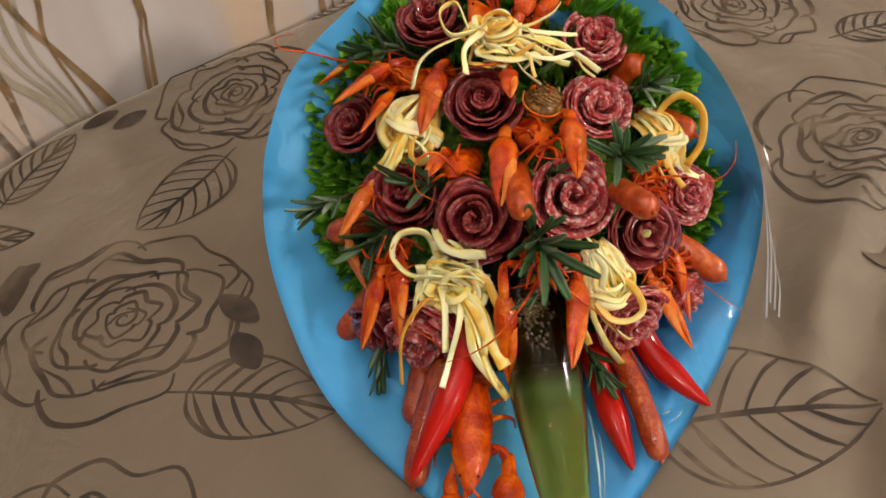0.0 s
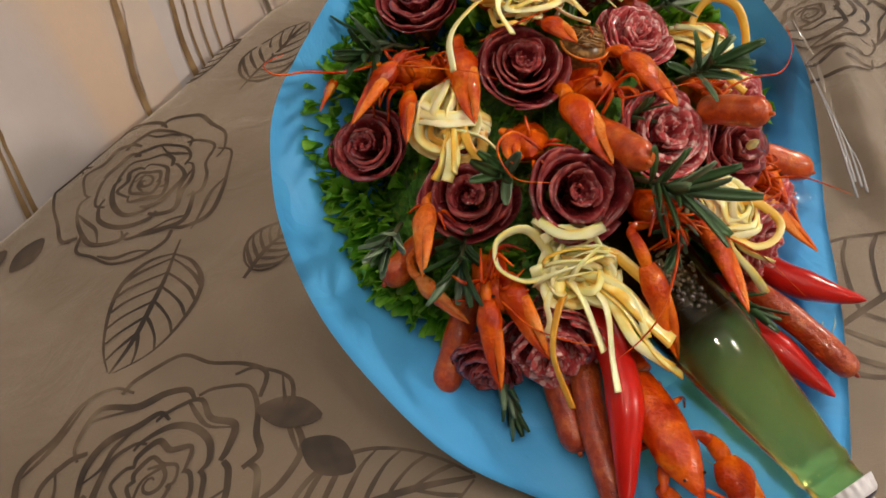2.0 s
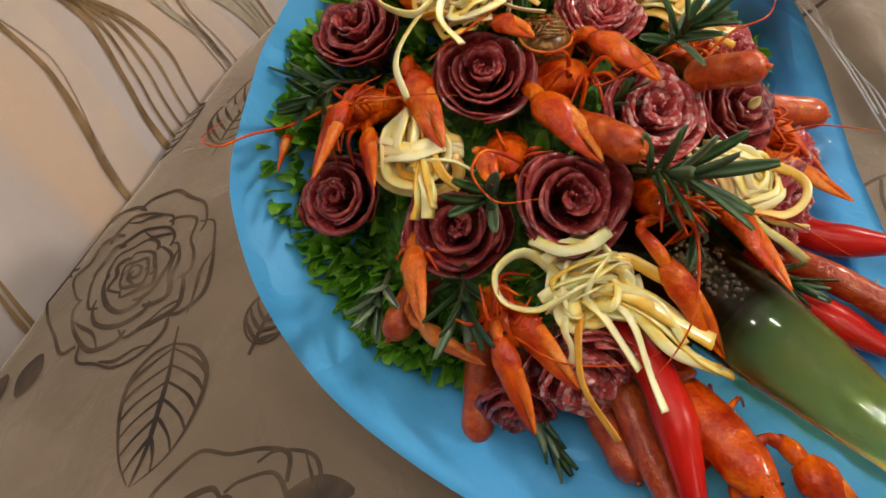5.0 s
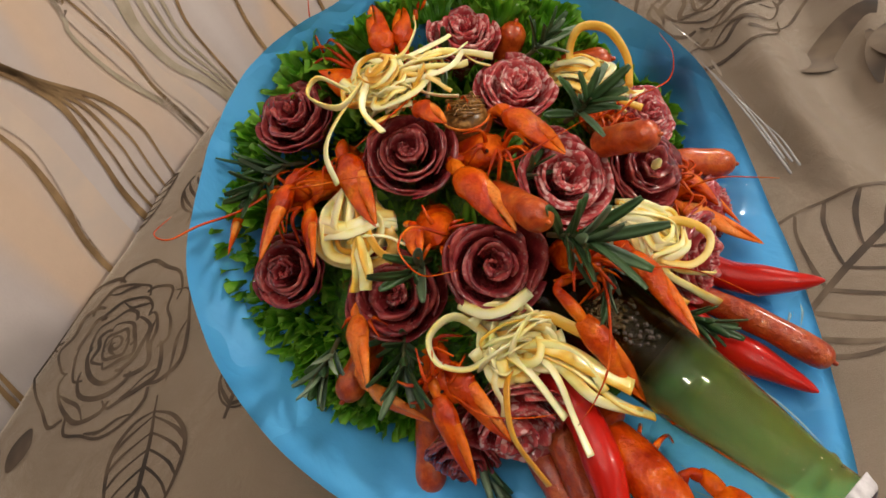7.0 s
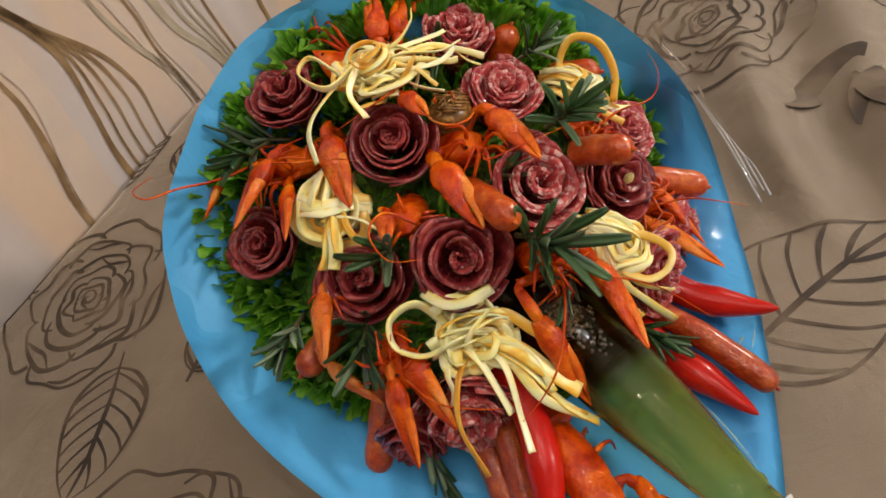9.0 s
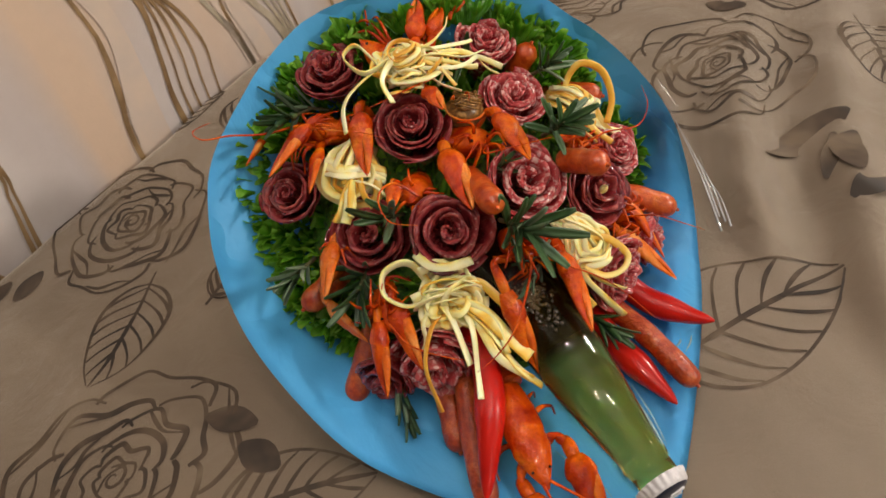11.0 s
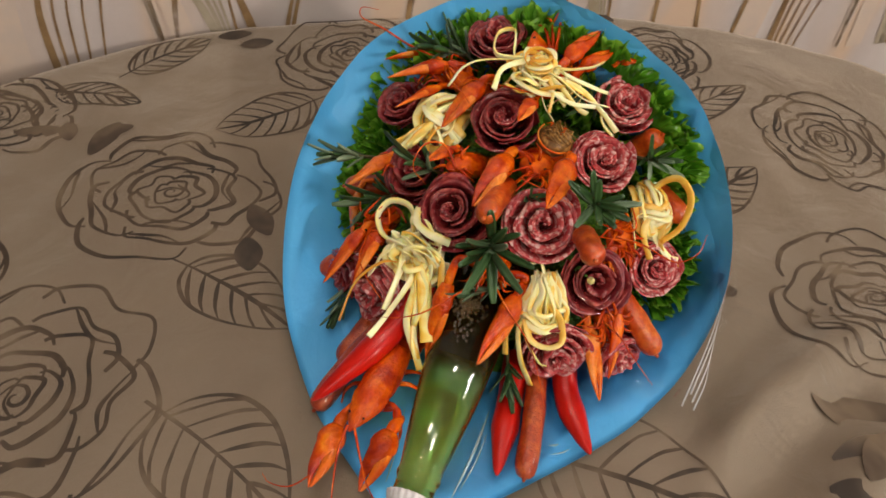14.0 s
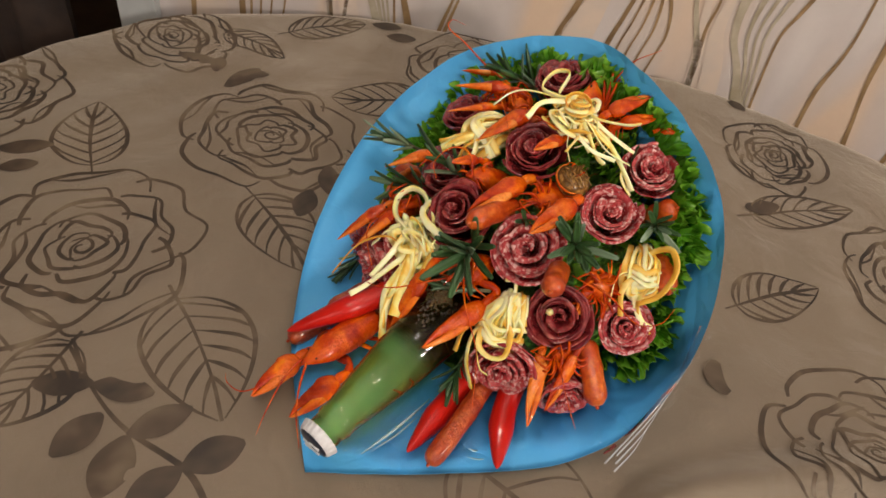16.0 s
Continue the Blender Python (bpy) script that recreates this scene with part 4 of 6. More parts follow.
# ---------------------------------------------------------------- crayfish
def claw(parent, base, tip, width, up=None, mat=None, arm=None, stout=1.0):
    """A pincer from wrist to tip, with its moving finger as a piece of its own, and an arm that leads to it."""
    mat = mat or SHELL
    base, tip = Vector(base), Vector(tip)
    up = Vector(up) if up is not None else outward((base + tip) / 2)
    d = tip - base
    L = d.length
    y = d.normalized()
    x = y.cross(up).normalized()
    z = x.cross(y)
    m = Matrix((x, y, z)).transposed().to_4x4()
    m.translation = base
    w = width * 0.6
    wide = lambda s: 0.58 + 0.38 * math.sin(math.pi / 2 * min(1, s / 0.3)) if s < 0.3 else 0.96 - 0.40 * min(1, (s - 0.3) / 0.3) - 0.53 * max(0, (s - 0.5) / 0.5) ** 1.15
    palm = tube(spline([(0, 0, 0), (0, L * 0.16, 0.1 * w), (0.02 * w, L * 0.34, 0.14 * w), (0.26 * w, L * 0.55, 0.06 * w), (0.27 * w, L * 0.76, 0), (0.03 * w, L, -0.12 * w)], 28), lambda s: w * wide(s), 14, 0.68, up=(0, 0, 1))
    ob = obj("claw", *palm, mat, parent, m=m)
    finger = tube(spline([(-0.36 * w, L * 0.34, 0.14 * w), (-0.42 * w, L * 0.54, 0.12 * w), (-0.30 * w, L * 0.76, 0.04 * w), (-0.06 * w, L * 0.98, -0.1 * w)], 18), lambda s: w * (0.47 * (1 - s) ** 0.75 + 0.05), 12, 0.8, up=(0, 0, 1))
    obj("finger", *finger, SHELL_PALE if mat is SHELL and L > 0.03 else mat, ob)
    wrist = tube(spline([(0, -L * 0.3, -0.5 * w), (0, -L * 0.12, 0), (0, L * 0.05, 0)], 8), lambda s: w * (0.34 + 0.12 * math.sin(3.1 * s)), 10, 0.85)
    obj("wrist", *wrist, mat, ob)
    if arm is not None:
        pts = [Vector(p) for p in arm] + [base - y * L * 0.2 - z * 0.3 * w]
        obj("arm", *tube(spline(pts, 18), lambda s: w * stout * (0.24 + 0.13 * abs(math.sin(6.28 * s))), 10), mat, parent)
    return ob


def antenna(parent, pts, r=0.0007):
    obj("antenna", *tube(spline(pts, 36), lambda s: r * (1.25 - s), 6), SHELL, parent)


def leg(parent, pts, r=0.0016):
    obj("leg", *tube(spline(pts, 16), lambda s: r * (1.15 - 0.8 * s) * (1 + 0.18 * abs(math.sin(7 * s))), 7), SHELL, parent)


def carapace(parent, back, nose, width, up=None, eyes=True):
    """The head shield, from its rear rim to the pointed nose, with a groove across."""
    back, nose = Vector(back), Vector(nose)
    up = Vector(up) if up is not None else outward((back + nose) / 2)
    d = nose - back
    L, y = d.length, d.normalized()
    x = y.cross(up).normalized()
    z = x.cross(y)
    m = Matrix((x, y, z)).transposed().to_4x4()
    m.translation = back
    verts, nu, nv = [], 30, 24
    w = width / 2
    for i in range(nu):
        s = i / (nu - 1)
        r = w * (0.72 + 0.28 * math.sin(math.pi * min(s * 1.25, 1))) if s < 0.6 else w * (0.93 * (1 - ((s - 0.6) / 0.4) ** 1.35) + 0.04)
        groove = 1 - 0.055 * math.exp(-((s - 0.5) / 0.025) ** 2)
        for k in range(nv):
            a = 2 * math.pi * k / nv
            verts.append(Vector((r * groove * math.cos(a), s * L + 0.02 * L * (1 - abs(math.sin(a))), 0.8 * r * groove * math.sin(a) - 0.1 * w * s)))
    faces = grid_faces(nu, nv)
    faces += [(i * nv + nv - 1, (i + 1) * nv + nv - 1, (i + 1) * nv, i * nv) for i in range(nu - 1)]
    faces += [tuple(range(nv)), tuple((nu - 1) * nv + k for k in range(nv - 1, -1, -1))]
    ob = obj("carapace", verts, faces, SHELL, parent, m=m)
    if eyes:
        for s in (1, -1):
            e = obj("eye", *lathe([(0.0001, -0.0011), (0.0007, -0.0008), (0.0009, 0), (0.0007, 0.0008), (0.0001, 0.0011)], 12), EYE_BLACK, ob)
            e.matrix_basis = Matrix.Translation((s * w * 0.42, L * 0.86, w * 0.35))
    return ob


def crayfish(label):
    return thing("crayfish", label, "crayfish", "crayfish in the bouquet")


def more_legs(parent, centre, count, seed, reach=0.020):
    """Thin jointed walking legs that stick out round a body."""
    r = random.Random(seed)
    p = Vector(centre)
    n = outward(p)
    for _ in range(count):
        side = n.cross(Vector((r.uniform(-1, 1), r.uniform(-1, 1), r.uniform(-1, 1)))).normalized()
        a = p + side * 0.006
        b = p + side * reach * r.uniform(0.5, 0.7) + n * r.uniform(0.008, 0.016)
        c = p + side * reach * r.uniform(0.95, 1.3) + n * r.uniform(-0.002, 0.010)
        leg(parent, [a, b, c], r.uniform(0.0008, 0.0015))


UPZ = (0, -0.2, 1)
# the whole one that lies at the stem beside the bottle
c = crayfish("whole boiled orange crayfish lying on the blue paper")
carapace(c, (0.050, 0.298, 0.040), (0.041, 0.229, 0.034), 0.026, UPZ)
for k in range(4):
    y0 = 0.302 + 0.010 * k
    obj("tail_ring", *tube(spline([(0.051 + 0.001 * k, y0, 0.036), (0.052 + 0.001 * k, y0 + 0.011, 0.036)], 5), lambda s, k=k: (0.0125 - 0.0004 * k) * (1 - 0.1 * s), 18, 0.7, up=(0, 0, 1)), SHELL, c)
claw(c, (0.030, 0.233, 0.024), (0.030, 0.189, 0.018), 0.018, UPZ, arm=[(0.038, 0.256, 0.026), (0.031, 0.246, 0.026)], stout=0.85)
claw(c, (0.066, 0.242, 0.025), (0.061, 0.200, 0.014), 0.018, UPZ, arm=[(0.050, 0.257, 0.024), (0.062, 0.259, 0.028)], stout=0.85)
for s, yy, reach, back, r in ((1, 0.262, 0.024, -0.012, 0.0019), (1, 0.279, 0.027, 0.004, 0.0017), (1, 0.288, 0.022, 0.010, 0.0016), (-1, 0.268, 0.025, -0.004, 0.0017), (-1, 0.284, 0.021, 0.008, 0.0016)):
    leg(c, [(0.046 + 0.008 * s, yy, 0.026), (0.046 + 0.7 * reach * s, yy + 0.3 * back, 0.029), (0.046 + reach * s, yy + back, 0.019), (0.046 + 1.05 * reach * s, yy + 1.5 * back - 0.003, 0.009)], r)
antenna(c, [(0.044, 0.231, 0.036), (0.056, 0.214, 0.032), (0.066, 0.203, 0.02), (0.085, 0.19, 0.012)], 0.0009)
antenna(c, [(0.039, 0.231, 0.036), (0.04, 0.213, 0.03), (0.046, 0.19, 0.014), (0.052, 0.176, 0.004)], 0.0009)
antenna(c, [(0.03, 0.2, 0.02), (0.015, 0.19, 0.006), (0.0, 0.188, 0.003), (-0.008, 0.192, 0.003)], 0.0006)

# upper side, by the wall: two pincers and a long feeler over the rim
c = crayfish("boiled orange crayfish with pincers spread over the lettuce")
carapace(c, (0.040, 0.487, 0.138), (0.004, 0.489, 0.161), 0.024)
claw(c, (0.010, 0.483, 0.162), (-0.030, 0.456, 0.157), 0.016, arm=[(0.03, 0.49, 0.15), (0.022, 0.492, 0.16)])
claw(c, (-0.020, 0.511, 0.150), (-0.041, 0.477, 0.158), 0.009, arm=[(0.02, 0.5, 0.145), (0.0, 0.512, 0.152)])
claw(c, (0.010, 0.466, 0.152), (-0.010, 0.424, 0.155), 0.011, arm=[(0.03, 0.478, 0.145), (0.02, 0.475, 0.15)])
more_legs(c, (0.014, 0.48, 0.152), 12, 140)
antenna(c, [(0.004, 0.489, 0.163), (-0.02, 0.482, 0.172), (-0.040, 0.474, 0.186), (-0.056, 0.469, 0.194), (-0.060, 0.478, 0.197), (-0.048, 0.482, 0.196)], 0.0008)
antenna(c, [(0.006, 0.486, 0.163), (0.02, 0.455, 0.172), (0.038, 0.44, 0.17), (0.05, 0.43, 0.165)], 0.0006)
for q in ((-0.012, 0.475, 0.14), (-0.006, 0.468, 0.138), (0.002, 0.463, 0.138)):
    leg(c, [(0.012, 0.482, 0.148), (q[0] + 0.006, q[1] + 0.004, q[2] + 0.014), q])

c = crayfish("boiled orange crayfish with one big pincer on the cheese")
carapace(c, (0.062, 0.478, 0.136), (0.034, 0.484, 0.158), 0.022)
claw(c, (0.044, 0.464, 0.166), (0.029, 0.420, 0.152), 0.017, arm=[(0.055, 0.482, 0.15), (0.05, 0.478, 0.162)])
for q in ((0.012, 0.455, 0.142), (0.018, 0.448, 0.14), (0.024, 0.47, 0.155)):
    leg(c, [(0.04, 0.475, 0.145), (q[0] + 0.01, q[1] + 0.005, q[2] + 0.008), q], 0.0013)

# middle
c = crayfish("boiled red-orange crayfish facing out between the salami roses")
carapace(c, (0.102, 0.444, 0.132), (0.106, 0.400, 0.148), 0.027)
claw(c, (0.126, 0.418, 0.152), (0.123, 0.369, 0.150), 0.016, arm=[(0.108, 0.43, 0.14), (0.122, 0.432, 0.148)])
claw(c, (0.083, 0.412, 0.147), (0.075, 0.358, 0.143), 0.017, arm=[(0.098, 0.424, 0.138), (0.088, 0.426, 0.146)])
more_legs(c, (0.108, 0.412, 0.142), 10, 1080)
antenna(c, [(0.108, 0.402, 0.148), (0.1, 0.385, 0.156), (0.115, 0.375, 0.16), (0.14, 0.37, 0.158)], 0.0007)
for q in ((0.113, 0.385, 0.142), (0.098, 0.382, 0.145), (0.118, 0.392, 0.148)):
    leg(c, [(0.106, 0.41, 0.14), ((q[0] + 0.106) / 2 + 0.004, (q[1] + 0.41) / 2, q[2] + 0.006), q], 0.0014)

c = crayfish("boiled red crayfish half hidden between the salami roses")
carapace(c, (0.062, 0.428, 0.122), (0.046, 0.390, 0.142), 0.025, eyes=False)
claw(c, (0.042, 0.406, 0.145), (0.032, 0.384, 0.148), 0.011, arm=[(0.05, 0.42, 0.13), (0.044, 0.42, 0.138)])
more_legs(c, (0.052, 0.400, 0.134), 7, 520, 0.016)
antenna(c, [(0.052, 0.39, 0.142), (0.04, 0.396, 0.156), (0.027, 0.39, 0.156), (0.026, 0.372, 0.15), (0.04, 0.36, 0.148)], 0.0008)

# lower left
c = crayfish("boiled orange crayfish with two pincers hanging over the paper")
carapace(c, (0.006, 0.386, 0.080), (-0.002, 0.348, 0.086), 0.024)
claw(c, (-0.006, 0.356, 0.088), (-0.022, 0.318, 0.062), 0.013, arm=[(0.0, 0.375, 0.08), (-0.008, 0.366, 0.088)])
claw(c, (0.009, 0.362, 0.092), (0.005, 0.312, 0.080), 0.016, arm=[(0.01, 0.38, 0.082), (0.012, 0.374, 0.092)])
for q in ((0.018, 0.372, 0.098), (0.025, 0.366, 0.1), (0.014, 0.36, 0.1), (-0.016, 0.365, 0.08)):
    leg(c, [(0.004, 0.374, 0.088), ((q[0] + 0.004) / 2, (q[1] + 0.374) / 2 + 0.003, q[2] + 0.004), q], 0.0014)
more_legs(c, (0.002, 0.366, 0.086), 12, 20)
antenna(c, [(0.0, 0.35, 0.09), (0.006, 0.325, 0.09), (0.03, 0.31, 0.075), (0.05, 0.305, 0.07)], 0.0006)

c = crayfish("boiled crayfish showing the pale undersides of its pincers")
carapace(c, (0.006, 0.428, 0.092), (-0.012, 0.41, 0.104), 0.020, eyes=False)
claw(c, (-0.010, 0.416, 0.112), (-0.032, 0.379, 0.104), 0.015, mat=SHELL_PALE, arm=[(0.003, 0.428, 0.1), (-0.004, 0.428, 0.11)])
claw(c, (-0.030, 0.398, 0.080), (-0.018, 0.360, 0.070), 0.012, mat=SHELL_PALE, arm=[(-0.01, 0.418, 0.085), (-0.028, 0.412, 0.085)])
for q in ((-0.02, 0.42, 0.11), (0.0, 0.4, 0.108), (-0.008, 0.396, 0.11)):
    leg(c, [(-0.005, 0.415, 0.102), ((q[0] - 0.005) / 2, (q[1] + 0.415) / 2, q[2] + 0.004), q], 0.0014)

# over the bottle's neck
c = crayfish("boiled orange crayfish straddling the neck of the bottle")
carapace(c, (0.097, 0.366, 0.098), (0.098, 0.334, 0.106), 0.024, eyes=False)
claw(c, (0.073, 0.324, 0.098), (0.072, 0.289, 0.052), 0.013, arm=[(0.09, 0.345, 0.1), (0.076, 0.342, 0.108)])
claw(c, (0.120, 0.336, 0.092), (0.110, 0.284, 0.075), 0.015, arm=[(0.105, 0.345, 0.1), (0.120, 0.35, 0.1)])
for k, q in enumerate(((0.078, 0.33, 0.112), (0.086, 0.322, 0.108), (0.094, 0.318, 0.106), (0.104, 0.32, 0.106), (0.112, 0.328, 0.108), (0.09, 0.335, 0.118), (0.106, 0.335, 0.116))):
    leg(c, [(0.096, 0.345, 0.105), ((q[0] + 0.096) / 2, (q[1] + 0.345) / 2, q[2] + 0.006), q], 0.0015)
more_legs(c, (0.098, 0.345, 0.102), 14, 980)
antenna(c, [(0.098, 0.333, 0.108), (0.085, 0.315, 0.105), (0.066, 0.3, 0.092), (0.05, 0.296, 0.082), (0.035, 0.296, 0.075)], 0.0008)
antenna(c, [(0.1, 0.333, 0.108), (0.115, 0.32, 0.1), (0.14, 0.31, 0.075), (0.16, 0.29, 0.045)], 0.0007)

# lower right
c = crayfish("boiled crayfish with slim pale pincers beside the marbled rose")
carapace(c, (0.178, 0.386, 0.062), (0.182, 0.352, 0.075), 0.022, eyes=False)
claw(c, (0.172, 0.350, 0.070), (0.196, 0.314, 0.037), 0.012, mat=SHELL_PALE, arm=[(0.176, 0.372, 0.068), (0.17, 0.362, 0.074)])
claw(c, (0.191, 0.366, 0.074), (0.198, 0.331, 0.042), 0.010, arm=[(0.183, 0.376, 0.066), (0.191, 0.376, 0.075)])
for q in ((0.165, 0.345, 0.072), (0.178, 0.345, 0.078), (0.19, 0.35, 0.07), (0.2, 0.36, 0.065), (0.172, 0.34, 0.06)):
    leg(c, [(0.18, 0.365, 0.07), ((q[0] + 0.18) / 2, (q[1] + 0.365) / 2, q[2] + 0.006), q], 0.0015)
more_legs(c, (0.182, 0.362, 0.07), 14, 1820)
antenna(c, [(0.182, 0.353, 0.076), (0.195, 0.34, 0.08), (0.212, 0.33, 0.07), (0.225, 0.325, 0.06)], 0.0006)

c = crayfish("boiled orange crayfish with its legs up beside the sausage")
carapace(c, (0.182, 0.428, 0.096), (0.172, 0.392, 0.118), 0.022, eyes=False)
claw(c, (0.178, 0.408, 0.112), (0.194, 0.392, 0.090), 0.009, arm=[(0.182, 0.42, 0.104), (0.176, 0.416, 0.114)])
claw(c, (0.168, 0.400, 0.118), (0.178, 0.372, 0.102), 0.009, arm=[(0.176, 0.416, 0.108), (0.168, 0.41, 0.12)])
for q in ((0.168, 0.378, 0.118), (0.188, 0.396, 0.106), (0.162, 0.386, 0.122), (0.19, 0.41, 0.11)):
    leg(c, [(0.175, 0.405, 0.115), ((q[0] + 0.175) / 2, (q[1] + 0.405) / 2, q[2] + 0.005), q], 0.0014)
more_legs(c, (0.174, 0.402, 0.11), 14, 1739)
antenna(c, [(0.172, 0.392, 0.12), (0.19, 0.388, 0.125), (0.215, 0.388, 0.118), (0.228, 0.395, 0.125), (0.23, 0.405, 0.135)], 0.0007)

# top
c = crayfish("boiled orange crayfish behind the upper knot of cheese")
carapace(c, (0.088, 0.486, 0.164), (0.070, 0.510, 0.194), 0.022)
claw(c, (0.102, 0.484, 0.192), (0.118, 0.512, 0.206), 0.0135, arm=[(0.096, 0.486, 0.168), (0.098, 0.48, 0.18)])
claw(c, (0.114, 0.484, 0.188), (0.132, 0.505, 0.197), 0.012, arm=[(0.1, 0.482, 0.165), (0.112, 0.476, 0.176)])
claw(c, (0.089, 0.442, 0.178), (0.087, 0.408, 0.184), 0.011, arm=[(0.094, 0.47, 0.165), (0.09, 0.46, 0.175)])
claw(c, (0.139, 0.503, 0.189), (0.156, 0.507, 0.194), 0.008, arm=[(0.104, 0.5, 0.172), (0.122, 0.506, 0.184)])
more_legs(c, (0.095, 0.494, 0.172), 14, 950)
antenna(c, [(0.078, 0.519, 0.184), (0.085, 0.53, 0.21), (0.1, 0.545, 0.225)], 0.0007)
antenna(c, [(0.1, 0.452, 0.178), (0.075, 0.44, 0.186), (0.045, 0.435, 0.188)], 0.0007)
for q in ((0.072, 0.53, 0.196), (0.065, 0.522, 0.192), (0.085, 0.526, 0.196), (0.125, 0.46, 0.176), (0.115, 0.45, 0.178)):
    leg(c, [(0.09, 0.5, 0.175), ((q[0] + 0.09) / 2, (q[1] + 0.5) / 2, q[2] + 0.004), q], 0.0013)

# curled tail, seen from its ribbed underside
tail_m = axes((0.112, 0.4385, 0.158), outward((0.112, 0.44, 0.16)), (0.6, 0.5, 0.5)) @ Matrix.Diagonal((0.72, 0.72, 0.72, 1))
c = thing("crayfish_tail", "olive-brown curled crayfish tail with pale rib edges", "crayfish", m=tail_m)
obj("underside", *lathe([(0.0005, 0.004), (0.008, 0.0035), (0.015, 0.0), (0.019, -0.008), (0.016, -0.018)], 30), SHELL_BROWN, c)
obj("rim", *tube(spline([(0.0195 * math.cos(a), 0.0195 * math.sin(a), -0.004) for a in (3.3, 3.9, 4.5, 5.1, 5.7, 6.2)], 24), lambda s: 0.0012, 7), SHELL_PALE, c, "pale shell edge")
tr = random.Random(31)
for k in range(7):
    yy = -0.012 + 0.004 * k
    rr = math.sqrt(max(0.0, 0.0165 ** 2 - yy * yy)) * tr.uniform(0.7, 1.0)
    obj("rib", *tube(spline([(-rr, yy + 0.004, 0.0), (-rr * 0.5, yy + tr.uniform(-0.002, 0.001), 0.0042), (0, yy - 0.003, 0.0056), (rr * 0.5, yy + tr.uniform(-0.002, 0.002), 0.0045), (rr, yy + 0.004, 0.0)], 16),
                     lambda s, k=k: 0.0012 - 0.0006 * math.sin(9 * s + k), 7), SHELL_BROWN, c)
for k in range(9):
    a, q = tr.uniform(0, 6.28), tr.uniform(0.003, 0.012)
    p0 = Vector((q * math.cos(a), q * math.sin(a), 0.004))
    obj("swimmeret", *tube(spline([p0, p0 + Vector((0.003 * math.sin(a), 0.002, 0.004)), p0 + Vector((0.007 * math.sin(a), -0.005, 0.003))], 8), lambda s: 0.0009 * (1.1 - 0.7 * s), 6), SHELL_BROWN if k % 3 else SHELL, c)


# ---------------------------------------------------------------- strings of cheese
def strand(parent, pts, w, n=30, turn=0.0, mat=None):
    """A flat ribbon of cheese whose one edge keeps the golden smoked skin."""
    path = spline(pts, n)
    sides = 10
    v, f = tube(path, lambda s: w / 2 * (1 + 0.1 * math.sin(11 * s + turn * 9)), sides, 0.30, up=(math.sin(turn), 0.2, math.cos(turn)))
    # square the section off
    for i, c in enumerate(path):
        for k in range(sides):
            q = v[i * sides + k] - c
            a = 2 * math.pi * k / sides
            v[i * sides + k] = c + q * (1 / max(abs(math.cos(a)) ** 4 + abs(math.sin(a)) ** 4, 0.01) ** 0.22)
    ob = obj("strand", v, f, mat or CHEESE, parent)
    at = ob.data.attributes.new("skin", "FLOAT", "POINT")
    at.data.foreach_set("value", [max(0.0, math.cos(2 * math.pi * k / sides)) for _ in path for k in range(sides)])


def skein(ob, length, width, count, seed, w=0.005, height=0.010, gold=1):
    """A hank: strings laid lengthwise with a turn at the lower end, and a few wound across its waist."""
    rnd = random.Random(seed)
    for layer in range(3):
        for k in range(count):
            f = (k + 0.9 - 0.4 * layer) / count
            x = width * f
            z = height * (0.75 - 0.9 * f * f) - 0.004 * layer + rnd.uniform(-0.002, 0.002)
            j = lambda s=1.0: rnd.uniform(-0.0035, 0.0035) * s
            low = -length * (0.35 + 0.55 * f) * rnd.uniform(0.85, 1.12)
            lean = rnd.uniform(-0.3, 0.3) * width
            pts = [(-0.4 * x + j(), length * rnd.uniform(0.8, 1.05), z - 0.010), (-0.7 * x + j() + 0.4 * lean, 0.5 * length, z + 0.001 + j(0.5)), (-x + j(), 0.0, z + 0.002), (-0.85 * x + j(), low * 0.68, z + j(0.5)), (j(2) + lean, low, z - 0.001),
                   (0.85 * x + j(), low * 0.68, z + j(0.5)), (x + j(), 0.0, z + 0.002), (0.7 * x + j() + 0.4 * lean, 0.5 * length, z + 0.001 + j(0.5)), (0.4 * x + j(), length * rnd.uniform(0.8, 1.05), z - 0.010)]
            strand(ob, pts, w * rnd.uniform(0.7, 1.2), 40, rnd.uniform(-0.6, 0.6), CHEESE_GOLD if k >= count - gold and layer == 0 or rnd.random() < 0.12 else CHEESE)
    for k in range(4):
        y = length * rnd.uniform(-0.5, 0.25)
        tilt = rnd.uniform(-0.35, 0.35) * width
        pts = [(-1.1 * width, y - tilt, -0.006), (-0.7 * width, y - 0.6 * tilt, height * 0.6), (0.0, y - 0.004, height * 1.0 + 0.001 * k), (0.7 * width, y + 0.6 * tilt, height * 0.6), (1.1 * width, y + tilt, -0.006)]
        strand(ob, pts, w * rnd.uniform(0.8, 1.1), 30, rnd.uniform(-0.4, 0.4), CHEESE_GOLD if k == 0 else CHEESE)


